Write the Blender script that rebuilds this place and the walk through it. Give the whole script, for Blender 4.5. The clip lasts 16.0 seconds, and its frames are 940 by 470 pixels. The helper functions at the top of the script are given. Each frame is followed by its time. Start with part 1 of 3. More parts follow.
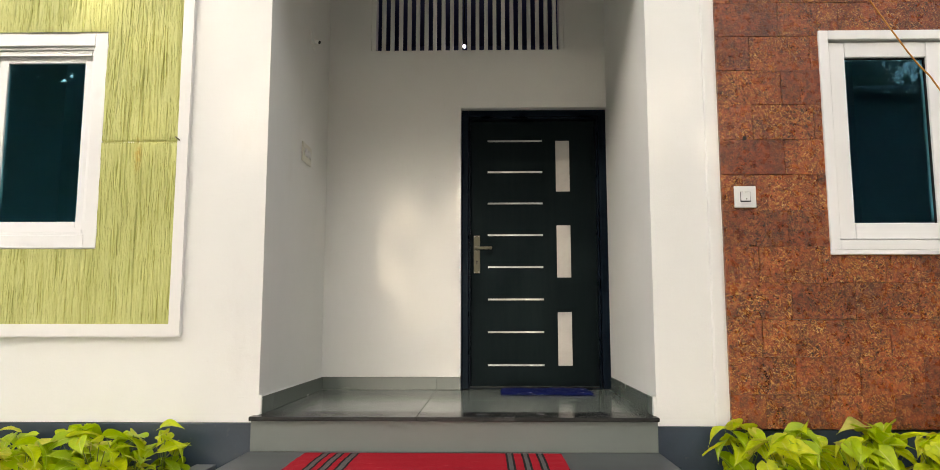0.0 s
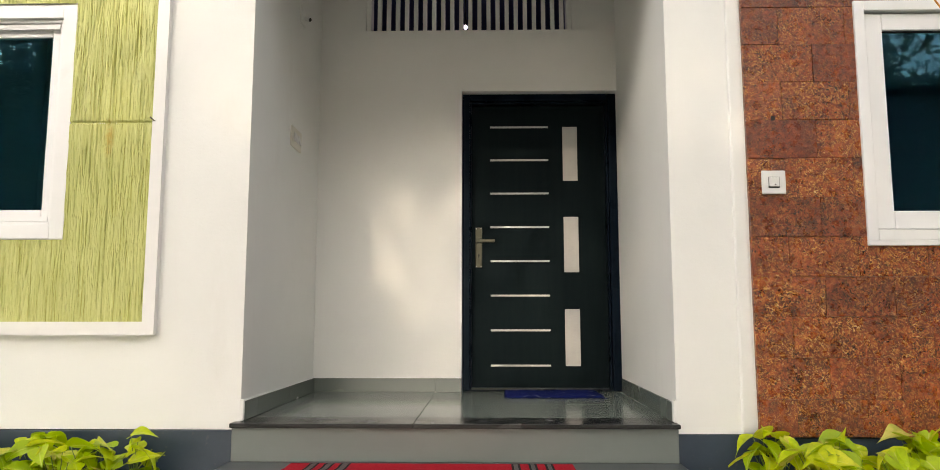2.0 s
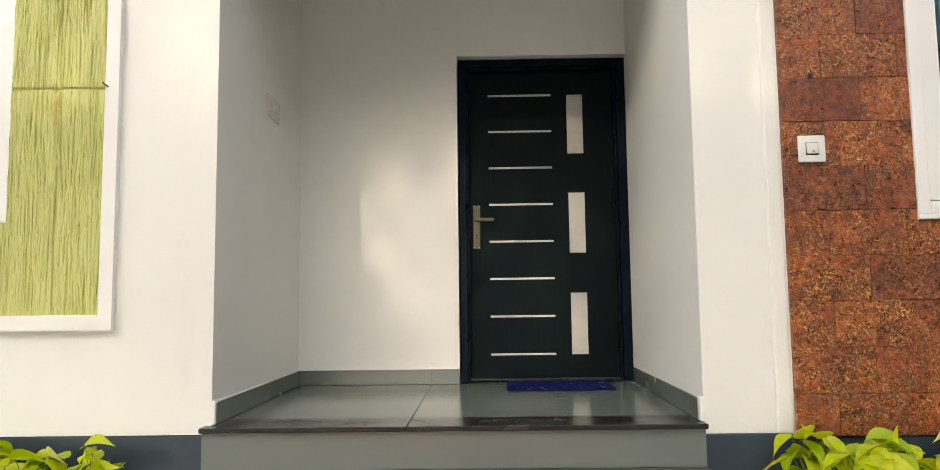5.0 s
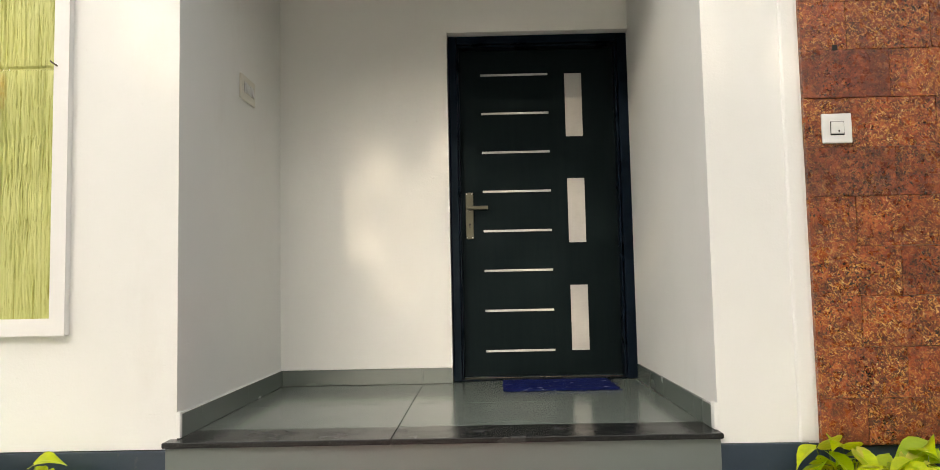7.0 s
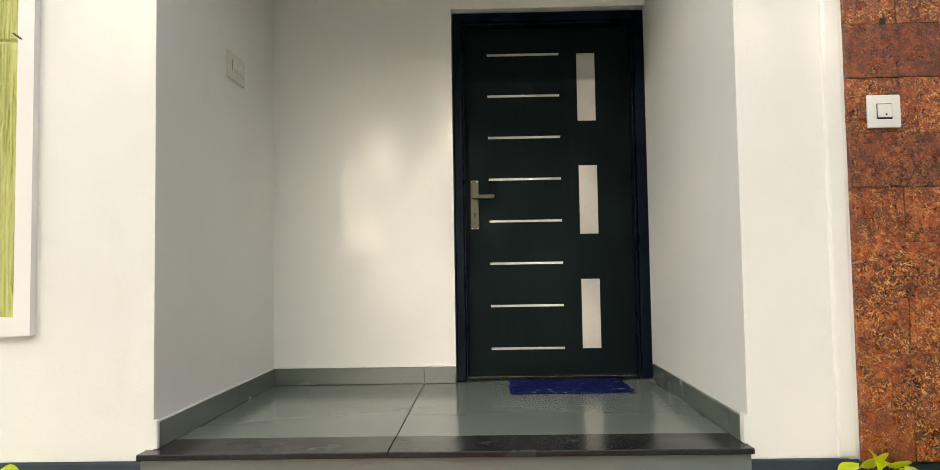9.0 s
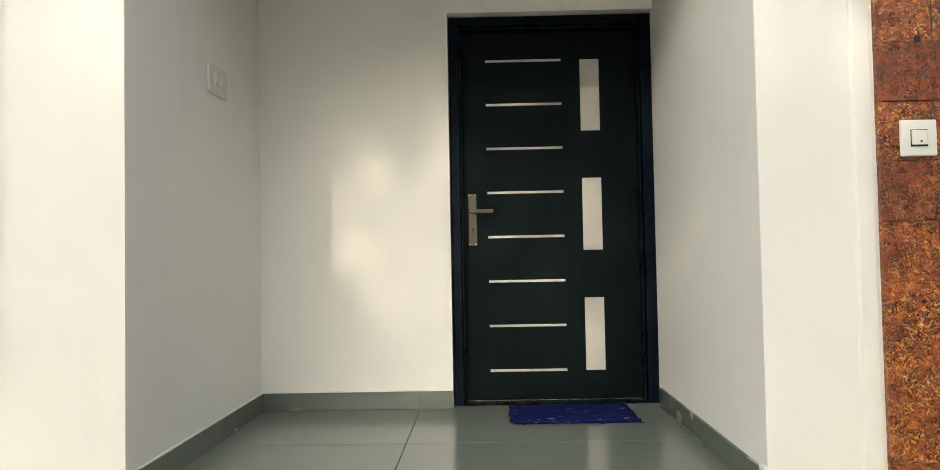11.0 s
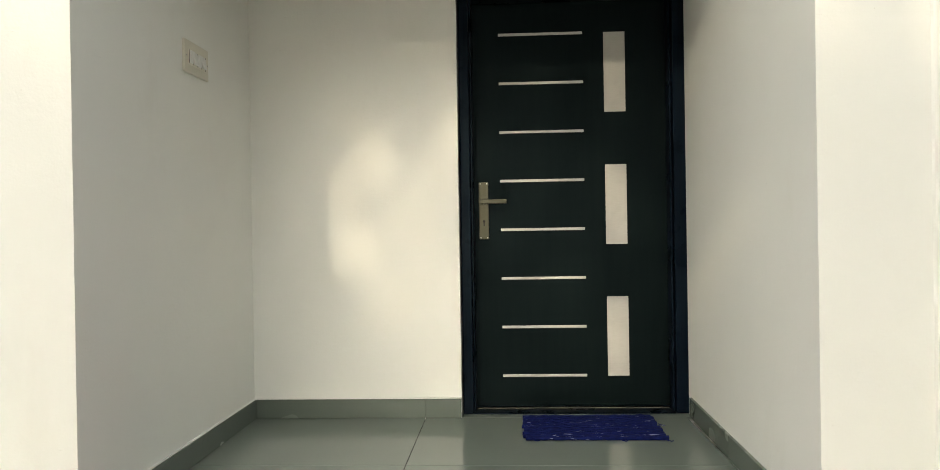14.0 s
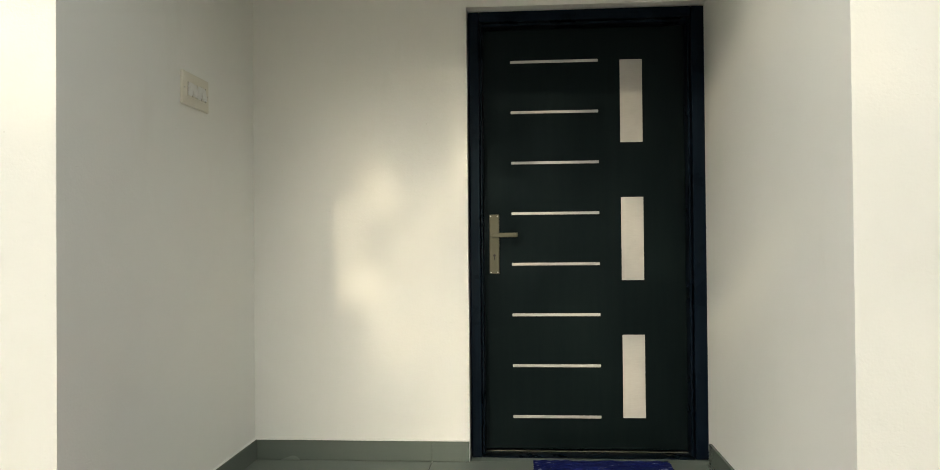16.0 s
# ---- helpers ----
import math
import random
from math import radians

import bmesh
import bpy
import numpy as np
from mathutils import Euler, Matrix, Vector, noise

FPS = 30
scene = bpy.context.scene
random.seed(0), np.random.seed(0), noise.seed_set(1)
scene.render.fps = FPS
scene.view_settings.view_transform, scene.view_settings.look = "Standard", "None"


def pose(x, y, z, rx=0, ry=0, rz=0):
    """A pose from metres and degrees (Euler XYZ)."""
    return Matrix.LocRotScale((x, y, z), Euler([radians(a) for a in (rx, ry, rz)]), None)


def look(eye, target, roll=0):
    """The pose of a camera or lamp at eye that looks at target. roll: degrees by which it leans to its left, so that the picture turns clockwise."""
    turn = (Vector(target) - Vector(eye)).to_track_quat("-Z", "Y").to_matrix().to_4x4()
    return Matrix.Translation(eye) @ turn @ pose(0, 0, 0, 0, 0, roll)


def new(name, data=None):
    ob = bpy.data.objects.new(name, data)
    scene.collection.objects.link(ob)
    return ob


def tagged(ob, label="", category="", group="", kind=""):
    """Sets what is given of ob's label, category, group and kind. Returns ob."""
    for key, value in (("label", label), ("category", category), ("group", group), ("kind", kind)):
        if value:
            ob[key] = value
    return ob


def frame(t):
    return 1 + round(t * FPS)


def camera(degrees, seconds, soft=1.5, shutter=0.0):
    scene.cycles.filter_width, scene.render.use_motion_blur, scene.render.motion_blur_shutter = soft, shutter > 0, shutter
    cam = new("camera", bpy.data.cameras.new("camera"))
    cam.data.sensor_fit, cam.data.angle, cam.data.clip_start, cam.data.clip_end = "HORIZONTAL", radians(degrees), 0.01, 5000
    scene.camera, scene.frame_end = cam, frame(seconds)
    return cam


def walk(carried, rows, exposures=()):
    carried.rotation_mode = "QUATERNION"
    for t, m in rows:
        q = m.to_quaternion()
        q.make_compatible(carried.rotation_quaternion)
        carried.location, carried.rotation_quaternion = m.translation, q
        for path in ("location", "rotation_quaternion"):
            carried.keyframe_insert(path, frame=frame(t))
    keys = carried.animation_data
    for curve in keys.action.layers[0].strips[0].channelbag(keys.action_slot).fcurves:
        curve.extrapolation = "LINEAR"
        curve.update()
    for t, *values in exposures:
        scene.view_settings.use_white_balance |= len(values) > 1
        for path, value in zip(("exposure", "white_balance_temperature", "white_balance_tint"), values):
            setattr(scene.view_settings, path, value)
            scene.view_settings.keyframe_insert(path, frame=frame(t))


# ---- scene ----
cam = camera(66.2, 16.0, soft=0.55)
SKY, SUN = 0.13, 0.78
PATH = [
    (0, (0.181, -5.377, 0.982), (0.137, -3.392, 1.224), 0.0),
    (0.5, (0.179, -5.315, 0.977), (0.137, -3.33, 1.219), -0.0),
    (1, (0.177, -5.221, 0.971), (0.135, -3.236, 1.212), -0.0),
    (1.5, (0.171, -5.136, 0.968), (0.129, -3.151, 1.207), -0.1),
    (2, (0.163, -5.041, 0.981), (0.119, -3.055, 1.217), -0.0),
    (2.5, (0.158, -4.975, 0.995), (0.114, -2.988, 1.221), -0.0),
    (3, (0.151, -4.901, 1.008), (0.108, -2.912, 1.221), -0.2),
    (3.5, (0.14, -4.846, 1.012), (0.098, -2.857, 1.222), -0.2),
    (4, (0.137, -4.78, 1.012), (0.096, -2.791, 1.212), -0.3),
    (6.5, (0.159, -4.41, 1.051), (0.14, -2.416, 1.206), -1.2),
    (7, (0.169, -4.343, 1.07), (0.143, -2.348, 1.21), -1.2),
    (7.5, (0.17, -4.29, 1.075), (0.139, -2.294, 1.199), -1.1),
    (8, (0.169, -4.223, 1.083), (0.131, -2.226, 1.194), -0.9),
    (8.5, (0.165, -4.164, 1.089), (0.126, -2.167, 1.195), -0.9),
    (9, (0.159, -4.083, 1.109), (0.122, -2.086, 1.213), -0.9),
    (9.5, (0.157, -4.022, 1.141), (0.12, -2.025, 1.241), -0.9),
    (10, (0.159, -3.959, 1.199), (0.128, -1.961, 1.289), -1.0),
    (12.5, (0.165, -3.761, 1.335), (0.119, -1.762, 1.363), -1.1),
    (13, (0.165, -3.677, 1.342), (0.113, -1.677, 1.359), -1.1),
    (13.5, (0.186, -3.607, 1.363), (0.12, -1.608, 1.369), -1.1),
    (14, (0.218, -3.532, 1.391), (0.12, -1.534, 1.385), -0.9),
    (14.5, (0.224, -3.486, 1.422), (0.11, -1.489, 1.411), -0.7),
    (15, (0.23, -3.444, 1.454), (0.106, -1.448, 1.453), -0.6),
    (15.5, (0.248, -3.419, 1.469), (0.109, -1.424, 1.484), -0.6),
    (16, (0.232, -3.394, 1.507), (0.096, -1.399, 1.53), -0.5),
]
EXPOSURES = [(0.0, 2.02, 7200, 12), (8.0, 2.12, 7200, 10), (16.0, 2.18, 7350, 4.5)]
walk(cam, [(t, look(eye, target, roll)) for t, eye, target, roll in PATH], EXPOSURES)

# ---- world, sun, light ----
SUN_EL, SUN_AZ = radians(26), radians(15)
world = bpy.data.worlds.new("World")
scene.world = world
world.use_nodes = True
wn = world.node_tree
sky = wn.nodes.new("ShaderNodeTexSky")
sky.sky_type = "NISHITA"
sky.sun_disc = False
sky.sun_elevation = SUN_EL
sky.sun_rotation = radians(180) + SUN_AZ
sky.air_density, sky.dust_density, sky.ozone_density = 1.0, 3.5, 1.0
haze = wn.nodes.new("ShaderNodeHueSaturation")
haze.inputs["Saturation"].default_value = 0.32
wn.links.new(sky.outputs[0], haze.inputs["Color"])
wn.links.new(haze.outputs[0], wn.nodes["Background"].inputs[0])
wn.nodes["Background"].inputs[1].default_value = SKY
sun = new("sun", bpy.data.lights.new("sun", "SUN"))
sun.data.energy, sun.data.angle, sun.data.color = SUN, radians(0.85), (1.0, 0.88, 0.70)
sun_from = Vector((-math.sin(SUN_AZ) * math.cos(SUN_EL), -math.cos(SUN_AZ) * math.cos(SUN_EL), math.sin(SUN_EL)))
sun.matrix_world = look(sun_from * 40, (0, 0, 0))


# ---- materials ----
class Mat:
    """A small node-building helper round one Principled material."""

    def __init__(self, name, colour=(0.8, 0.8, 0.8), rough=0.5, metal=0.0, spec=0.5):
        self.m = bpy.data.materials.new(name)
        self.m.use_nodes = True
        self.t = self.m.node_tree
        self.p = self.t.nodes["Principled BSDF"]
        self.p.inputs["Base Color"].default_value = (*colour, 1)
        self.p.inputs["Roughness"].default_value = rough
        self.p.inputs["Metallic"].default_value = metal
        self.p.inputs["Specular IOR Level"].default_value = spec
        self.tc = self.t.nodes.new("ShaderNodeTexCoord")
        self.pos = self.tc.outputs["Object"]

    def node(self, kind, **values):
        n = self.t.nodes.new("ShaderNode" + kind)
        for key, v in values.items():
            n.inputs[key].default_value = v
        return n

    def link(self, a, b):
        self.t.links.new(a, b)

    def scaled(self, sx, sy, sz, src=None):
        n = self.node("Mapping")
        n.inputs["Scale"].default_value = (sx, sy, sz)
        self.link(src or self.pos, n.inputs["Vector"])
        return n.outputs[0]

    def moved(self, x, y, z):
        n = self.node("Mapping")
        n.inputs["Location"].default_value = (x, y, z)
        self.link(self.pos, n.inputs["Vector"])
        return n.outputs[0]

    def noise(self, scale, detail=4.0, rough=0.55, src=None, dist=0.0):
        n = self.node("TexNoise", Scale=scale, Detail=detail, Roughness=rough, Distortion=dist)
        self.link(src or self.pos, n.inputs["Vector"])
        return n.outputs["Fac"]

    def ramp(self, fac, stops):
        n = self.node("ValToRGB")
        e = n.color_ramp.elements
        while len(e) < len(stops):
            e.new(0.5)
        for el, (at, c) in zip(e, stops):
            el.position = at
            el.color = (*c, 1) if not isinstance(c, (int, float)) else (c, c, c, 1)
        self.link(fac, n.inputs[0])
        return n.outputs[0]

    def mix(self, fac, a, b, blend="MIX"):
        n = self.t.nodes.new("ShaderNodeMix")
        n.data_type, n.blend_type = "RGBA", blend
        for sock, v in ((n.inputs[0], fac), (n.inputs[6], a), (n.inputs[7], b)):
            if isinstance(v, (int, float)):
                sock.default_value = v
            elif isinstance(v, tuple):
                sock.default_value = (*v, 1)
            else:
                self.link(v, sock)
        return n.outputs[2]

    def maths(self, op, a, b=0.0):
        n = self.t.nodes.new("ShaderNodeMath")
        n.operation = op
        for sock, v in zip(n.inputs, (a, b)):
            if isinstance(v, (int, float)):
                sock.default_value = v
            else:
                self.link(v, sock)
        return n.outputs[0]

    def colour(self, out):
        self.link(out, self.p.inputs["Base Color"])
        return self

    def rough(self, out):
        self.link(out, self.p.inputs["Roughness"])
        return self

    def bump(self, height, strength=0.3, distance=0.002):
        n = self.node("Bump", Strength=strength, Distance=distance)
        self.link(height, n.inputs["Height"])
        if self.p.inputs["Normal"].links:
            self.link(self.p.inputs["Normal"].links[0].from_socket, n.inputs["Normal"])
        self.link(n.outputs[0], self.p.inputs["Normal"])
        return self

    def shift(self):
        """Own texture offset for every object."""
        info = self.node("ObjectInfo")
        n = self.t.nodes.new("ShaderNodeVectorMath")
        n.operation = "MULTIPLY_ADD"
        comb = self.node("CombineXYZ")
        for i in range(3):
            self.link(info.outputs["Random"], comb.inputs[i])
        self.link(comb.outputs[0], n.inputs[0])
        n.inputs[1].default_value = (37.0, 53.0, 71.0)
        self.link(self.pos, n.inputs[2])
        self.pos = n.outputs[0]
        return info.outputs["Random"]


def white_plaster(name, colour=(0.83, 0.832, 0.80)):
    k = Mat(name, colour, 0.62, spec=0.35)
    big = k.noise(1.3, 3)
    c = k.mix(k.ramp(big, [(0.35, 0.0), (0.7, 1.0)]), colour, tuple(v * 0.955 for v in colour))
    stain = k.ramp(k.noise(1.0, 5, 0.7, k.scaled(2.0, 2.0, 0.7)), [(0.60, 0.0), (0.80, 1.0)])
    c = k.mix(k.maths("MULTIPLY", stain, 0.18), c, (0.55, 0.50, 0.42))
    specks = k.ramp(k.noise(70, 2), [(0.76, 0.0), (0.79, 1.0)])
    c = k.mix(k.maths("MULTIPLY", specks, 0.25), c, (0.5, 0.48, 0.44))
    k.colour(c)
    k.rough(k.ramp(k.noise(3), [(0.3, 0.5), (0.7, 0.72)]))
    k.bump(k.noise(9, 5, 0.6), 0.45, 0.005)
    k.bump(k.noise(130, 3), 0.45, 0.0014)
    scuff = k.ramp(k.noise(1.0, 3, 0.6, k.scaled(9, 9, 55)), [(0.70, 0.0), (0.74, 1.0)])
    k.bump(scuff, 0.3, 0.002)
    return k.m


WALL = white_plaster("white_wall_paint")
CEIL = white_plaster("ceiling_paint", (0.78, 0.77, 0.75))


def trim_white():
    k = Mat("trim_gloss_white", (0.82, 0.81, 0.79), 0.38)
    k.colour(k.mix(k.ramp(k.noise(4, 5), [(0.55, 0.0), (0.8, 0.35)]), (0.82, 0.81, 0.79), (0.62, 0.60, 0.55)))
    k.bump(k.noise(60, 3), 0.15, 0.001)
    return k.m


TRIM = trim_white()


def window_white():
    k = Mat("window_frame_white", (0.84, 0.84, 0.83), 0.33)
    k.colour(k.mix(k.ramp(k.noise(5, 5), [(0.6, 0.0), (0.85, 0.3)]), (0.84, 0.84, 0.83), (0.6, 0.58, 0.53)))
    return k.m


UPVC = window_white()


def laterite():
    k = Mat("laterite_stone", rough=0.4, spec=0.55)
    rnd = k.shift()

    def grains(angle, along, across, low, high, seed):
        """Short grains that lie one way."""
        turn = k.node("Mapping")
        turn.inputs["Rotation"].default_value = (0, radians(angle), 0)
        turn.inputs["Location"].default_value = (seed * 3.1, seed * 1.7, seed)
        k.link(k.pos, turn.inputs["Vector"])
        n = k.noise(1.0, 1.5, 0.5, k.scaled(along, 60, across, turn.outputs[0]), 0.5)
        return k.ramp(n, [(low, 0.0), (high, 1.0)])

    base = k.ramp(k.noise(30, 6, 0.70), [(0.32, (0.042, 0.0066, 0.0032)), (0.5, (0.180, 0.0330, 0.0115)), (0.68, (0.34, 0.084, 0.024))])
    tone = k.ramp(rnd, [(0.0, (0.92, 0.90, 0.96)), (0.35, (1.08, 1.03, 1.0)), (0.7, (1.16, 1.12, 0.98)), (1.0, (1.36, 1.36, 1.1))])
    base = k.mix(1.0, base, tone, "MULTIPLY")
    blotch = k.ramp(k.noise(5.0, 3, 0.55), [(0.36, (0.72, 0.70, 0.72)), (0.64, (1.22, 1.2, 1.12))])
    base = k.mix(1.0, base, blotch, "MULTIPLY")
    # ochre veins come in drifts, thick in some stones and thin in others
    drift = k.ramp(k.noise(7.0, 4, 0.6), [(0.38, 0.32), (0.60, 1.0)])
    amount = None
    for i, (ang, al, ac) in enumerate(((15, 60, 185), (75, 66, 200), (-40, 55, 175), (125, 70, 215))):
        g = grains(ang, al, ac, 0.622, 0.655, i + 1)
        amount = g if amount is None else k.maths("MAXIMUM", amount, g)
    amount = k.maths("MULTIPLY", amount, drift)
    amount = k.maths("MULTIPLY", amount, k.ramp(rnd, [(0.0, 0.3), (0.3, 0.85), (1.0, 1.0)]))
    fine = grains(50, 150, 330, 0.66, 0.70, 21)
    amount = k.maths("MAXIMUM", amount, k.maths("MULTIPLY", fine, 0.45))
    ochre = k.ramp(k.noise(48, 2), [(0.3, (0.46, 0.17, 0.030)), (0.55, (0.66, 0.34, 0.080)), (0.75, (0.78, 0.56, 0.25))])
    c = k.mix(amount, base, ochre)
    pit = None
    for j, (ang, al, ac) in enumerate(((35, 74, 132), (-65, 78, 140), (5, 82, 122))):
        g = grains(ang, al, ac, 0.645, 0.675, 11 + j)
        pit = g if pit is None else k.maths("MAXIMUM", pit, g)
    pit = k.maths("MULTIPLY", pit, k.ramp(k.noise(6, 3), [(0.38, 0.25), (0.56, 1.0)]))
    c = k.mix(pit, c, (0.008, 0.003, 0.002))
    k.colour(c)
    k.rough(k.ramp(k.noise(22, 4), [(0.3, 0.2), (0.7, 0.44)]))
    k.bump(k.maths("SUBTRACT", k.noise(85, 4, 0.65), k.maths("MULTIPLY", pit, 1.6)), 0.8, 0.005)
    return k.m


LATERITE = laterite()


def green_plaster():
    k = Mat("green_combed_plaster", rough=0.5, spec=0.35)
    # darker upright lines put shade between the ridges into the colour; also drives bump
    stroke_shade = k.noise(1.0, 2, 0.5, k.scaled(105, 40, 3.0), 0.3)
    c = k.ramp(stroke_shade, [(0.32, (0.34, 0.34, 0.08)), (0.40, (0.52, 0.53, 0.185)), (0.66, (0.62, 0.63, 0.26))])
    c = k.mix(k.ramp(k.noise(2.2, 4), [(0.4, 0.0), (0.7, 0.35)]), c, (0.42, 0.44, 0.13))
    rust = k.ramp(k.noise(1.0, 4, 0.6, k.scaled(9, 9, 2.2)), [(0.68, 0.0), (0.8, 0.6)])
    c = k.mix(rust, c, (0.36, 0.23, 0.05))
    # rusty run below the crossing of the two grooves
    spot = k.node("VectorMath")
    spot.operation = "LENGTH"
    k.link(k.scaled(34, 0, 8.5, k.moved(1.735, 0, -1.89)), spot.inputs[0])
    run = k.maths("MULTIPLY", k.ramp(spot.outputs["Value"], [(0.2, 1.0), (1.0, 0.0)]), k.ramp(k.noise(30, 4), [(0.4, 0.2), (0.6, 0.8)]))
    c = k.mix(run, c, (0.50, 0.30, 0.05))
    k.colour(c)
    k.bump(stroke_shade, 0.5, 0.003)
    k.bump(k.noise(160, 3), 0.3, 0.0015)
    return k.m


GREEN = green_plaster()


def tile_grey(name, a, b, ra, rb, bump=0.02):
    k = Mat(name, a, ra, spec=0.5)
    k.shift()
    c = k.mix(k.noise(3.0, 3, 0.5), a, b)
    c = k.mix(k.maths("MULTIPLY", k.noise(160, 2), 0.12), c, tuple(v * 0.7 for v in a))
    k.colour(c)
    k.rough(k.ramp(k.noise(2.0, 2), [(0.2, ra), (0.8, rb)]))
    k.bump(k.noise(14, 2), bump, 0.001)
    return k.m


FLOOR_TILE = tile_grey("grey_floor_tile", (0.156, 0.185, 0.164), (0.174, 0.203, 0.180), 0.14, 0.20)
SKIRT_TILE = tile_grey("grey_skirting_tile", (0.108, 0.132, 0.116), (0.122, 0.146, 0.128), 0.2, 0.3)
RISER_TILE = tile_grey("grey_riser_tile", (0.128, 0.152, 0.142), (0.162, 0.187, 0.175), 0.35, 0.5)
TREAD_TILE = tile_grey("dark_tread_tile", (0.058, 0.066, 0.068), (0.078, 0.085, 0.088), 0.28, 0.4)


def granite():
    k = Mat("black_granite", (0.022, 0.022, 0.021), 0.2, spec=0.36)
    k.shift()
    c = k.mix(k.ramp(k.noise(160, 4, 0.7), [(0.52, 0.0), (0.72, 1.0)]), (0.017, 0.017, 0.0165), (0.050, 0.050, 0.047))
    k.colour(c)
    k.rough(k.ramp(k.noise(7, 5), [(0.35, 0.17), (0.75, 0.32)]))
    return k.m


GRANITE = granite()
GROUT = Mat("dark_grout", (0.05, 0.053, 0.05), 0.85).m


def plinth_paint():
    k = Mat("blue_grey_plinth_paint", (0.035, 0.045, 0.058), 0.42)
    c = k.mix(k.ramp(k.noise(2.5, 6, 0.7), [(0.35, 0.0), (0.75, 1.0)]), (0.018, 0.034, 0.055), (0.034, 0.056, 0.082))
    c = k.mix(k.ramp(k.noise(26, 4), [(0.66, 0.0), (0.76, 0.5)]), c, (0.085, 0.09, 0.09))
    k.colour(c)
    k.bump(k.noise(40, 4), 0.3, 0.002)
    return k.m


PLINTH = plinth_paint()


def lacquer(name, a, b, rough):
    k = Mat(name, a, rough, spec=0.07)
    k.p.inputs["Specular Tint"].default_value = (0.6, 0.85, 1.0, 1)
    c = k.mix(k.ramp(k.noise(1.0, 5, 0.6, k.scaled(38, 38, 3)), [(0.35, 0.0), (0.7, 1.0)]), a, b)
    k.colour(c)
    k.rough(k.ramp(k.noise(6, 4), [(0.3, rough * 0.85), (0.7, rough * 1.25)]))
    k.bump(k.noise(1.0, 4, 0.6, k.scaled(120, 120, 6)), 0.12, 0.0008)
    return k.m


LEAF_BLACK = lacquer("black_door_laminate", (0.0028, 0.0056, 0.0062), (0.0042, 0.0072, 0.0074), 0.34)
FRAME_BLACK = lacquer("black_door_frame_paint", (0.0018, 0.0042, 0.0090), (0.0030, 0.0062, 0.0120), 0.28)


def brushed(name, colour, rough, metal=1.0):
    k = Mat(name, colour, rough, metal)
    k.rough(k.ramp(k.noise(1.0, 3, 0.6, k.scaled(30, 30, 400)), [(0.3, rough * 0.8), (0.7, rough * 1.25)]))
    k.colour(k.mix(k.ramp(k.noise(12, 4), [(0.5, 0.0), (0.8, 0.3)]), colour, tuple(v * 0.7 for v in colour)))
    return k.m


STEEL = brushed("brushed_steel_inlay", (0.46, 0.455, 0.445), 0.5)
FROST = brushed("satin_metal_panel", (0.46, 0.45, 0.43), 0.8, 0.1)
BRONZE = brushed("antique_nickel", (0.085, 0.085, 0.064), 0.40)
BRASS = brushed("dull_brass", (0.10, 0.10, 0.08), 0.45)
DARK = Mat("dark_recess", (0.008, 0.008, 0.008), 0.8).m
PLASTIC = Mat("white_switch_plastic", (0.72, 0.72, 0.70), 0.28).m
PLASTIC_OLD = Mat("cream_switch_plastic", (0.68, 0.65, 0.56), 0.32).m
DOT = Mat("dark_indicator", (0.06, 0.045, 0.04), 0.3).m
# dark navy stands in for the shade seen between the ventilator slats
HALL_SHADE = Mat("hall_shade_colour", (0.07, 0.085, 0.17), 0.85).m
# pale teal bounces light inside the unseen rooms, so the panes look teal
ROOM_BOUNCE = Mat("pale_teal_room_bounce", (0.58, 0.80, 0.86), 0.8).m


def glass():
    k = Mat("tinted_window_glass", (0.34, 0.76, 0.88), 0.0)
    k.p.inputs["Transmission Weight"].default_value = 1.0
    k.p.inputs["IOR"].default_value = 1.5
    k.p.inputs["Specular Tint"].default_value = (0.30, 0.74, 1.0, 1)
    return k.m


GLASS = glass()


def woven(name, a, b, sx, sy, depth, fleck=None):
    k = Mat(name, a, 0.95, spec=0.1)
    rows = k.noise(1.0, 3, 0.6, k.scaled(sx, sy, 30))
    c = k.mix(k.ramp(rows, [(0.3, 0.0), (0.7, 1.0)]), a, b)
    if fleck:
        c = k.mix(k.ramp(k.noise(1.0, 2, 0.5, k.scaled(16, 150, 30)), [(0.67, 0.0), (0.70, 0.85)]), c, fleck)
    k.colour(c)
    k.bump(rows, 0.8, depth)
    k.bump(k.noise(420, 2), 0.6, 0.002)
    return k.m


BLUE_RUG = woven("blue_rag_weave", (0.003, 0.005, 0.040), (0.007, 0.014, 0.10), 45, 110, 0.006, (0.25, 0.28, 0.42))
RED_RUG = woven("red_carpet_pile", (0.30, 0.008, 0.016), (0.42, 0.016, 0.028), 160, 160, 0.003, (0.5, 0.07, 0.08))
GREY_RUG = woven("grey_carpet_pile", (0.07, 0.07, 0.065), (0.15, 0.15, 0.14), 200, 200, 0.003)
BLACK_RUG = woven("black_carpet_pile", (0.010, 0.009, 0.009), (0.02, 0.018, 0.018), 200, 200, 0.003)


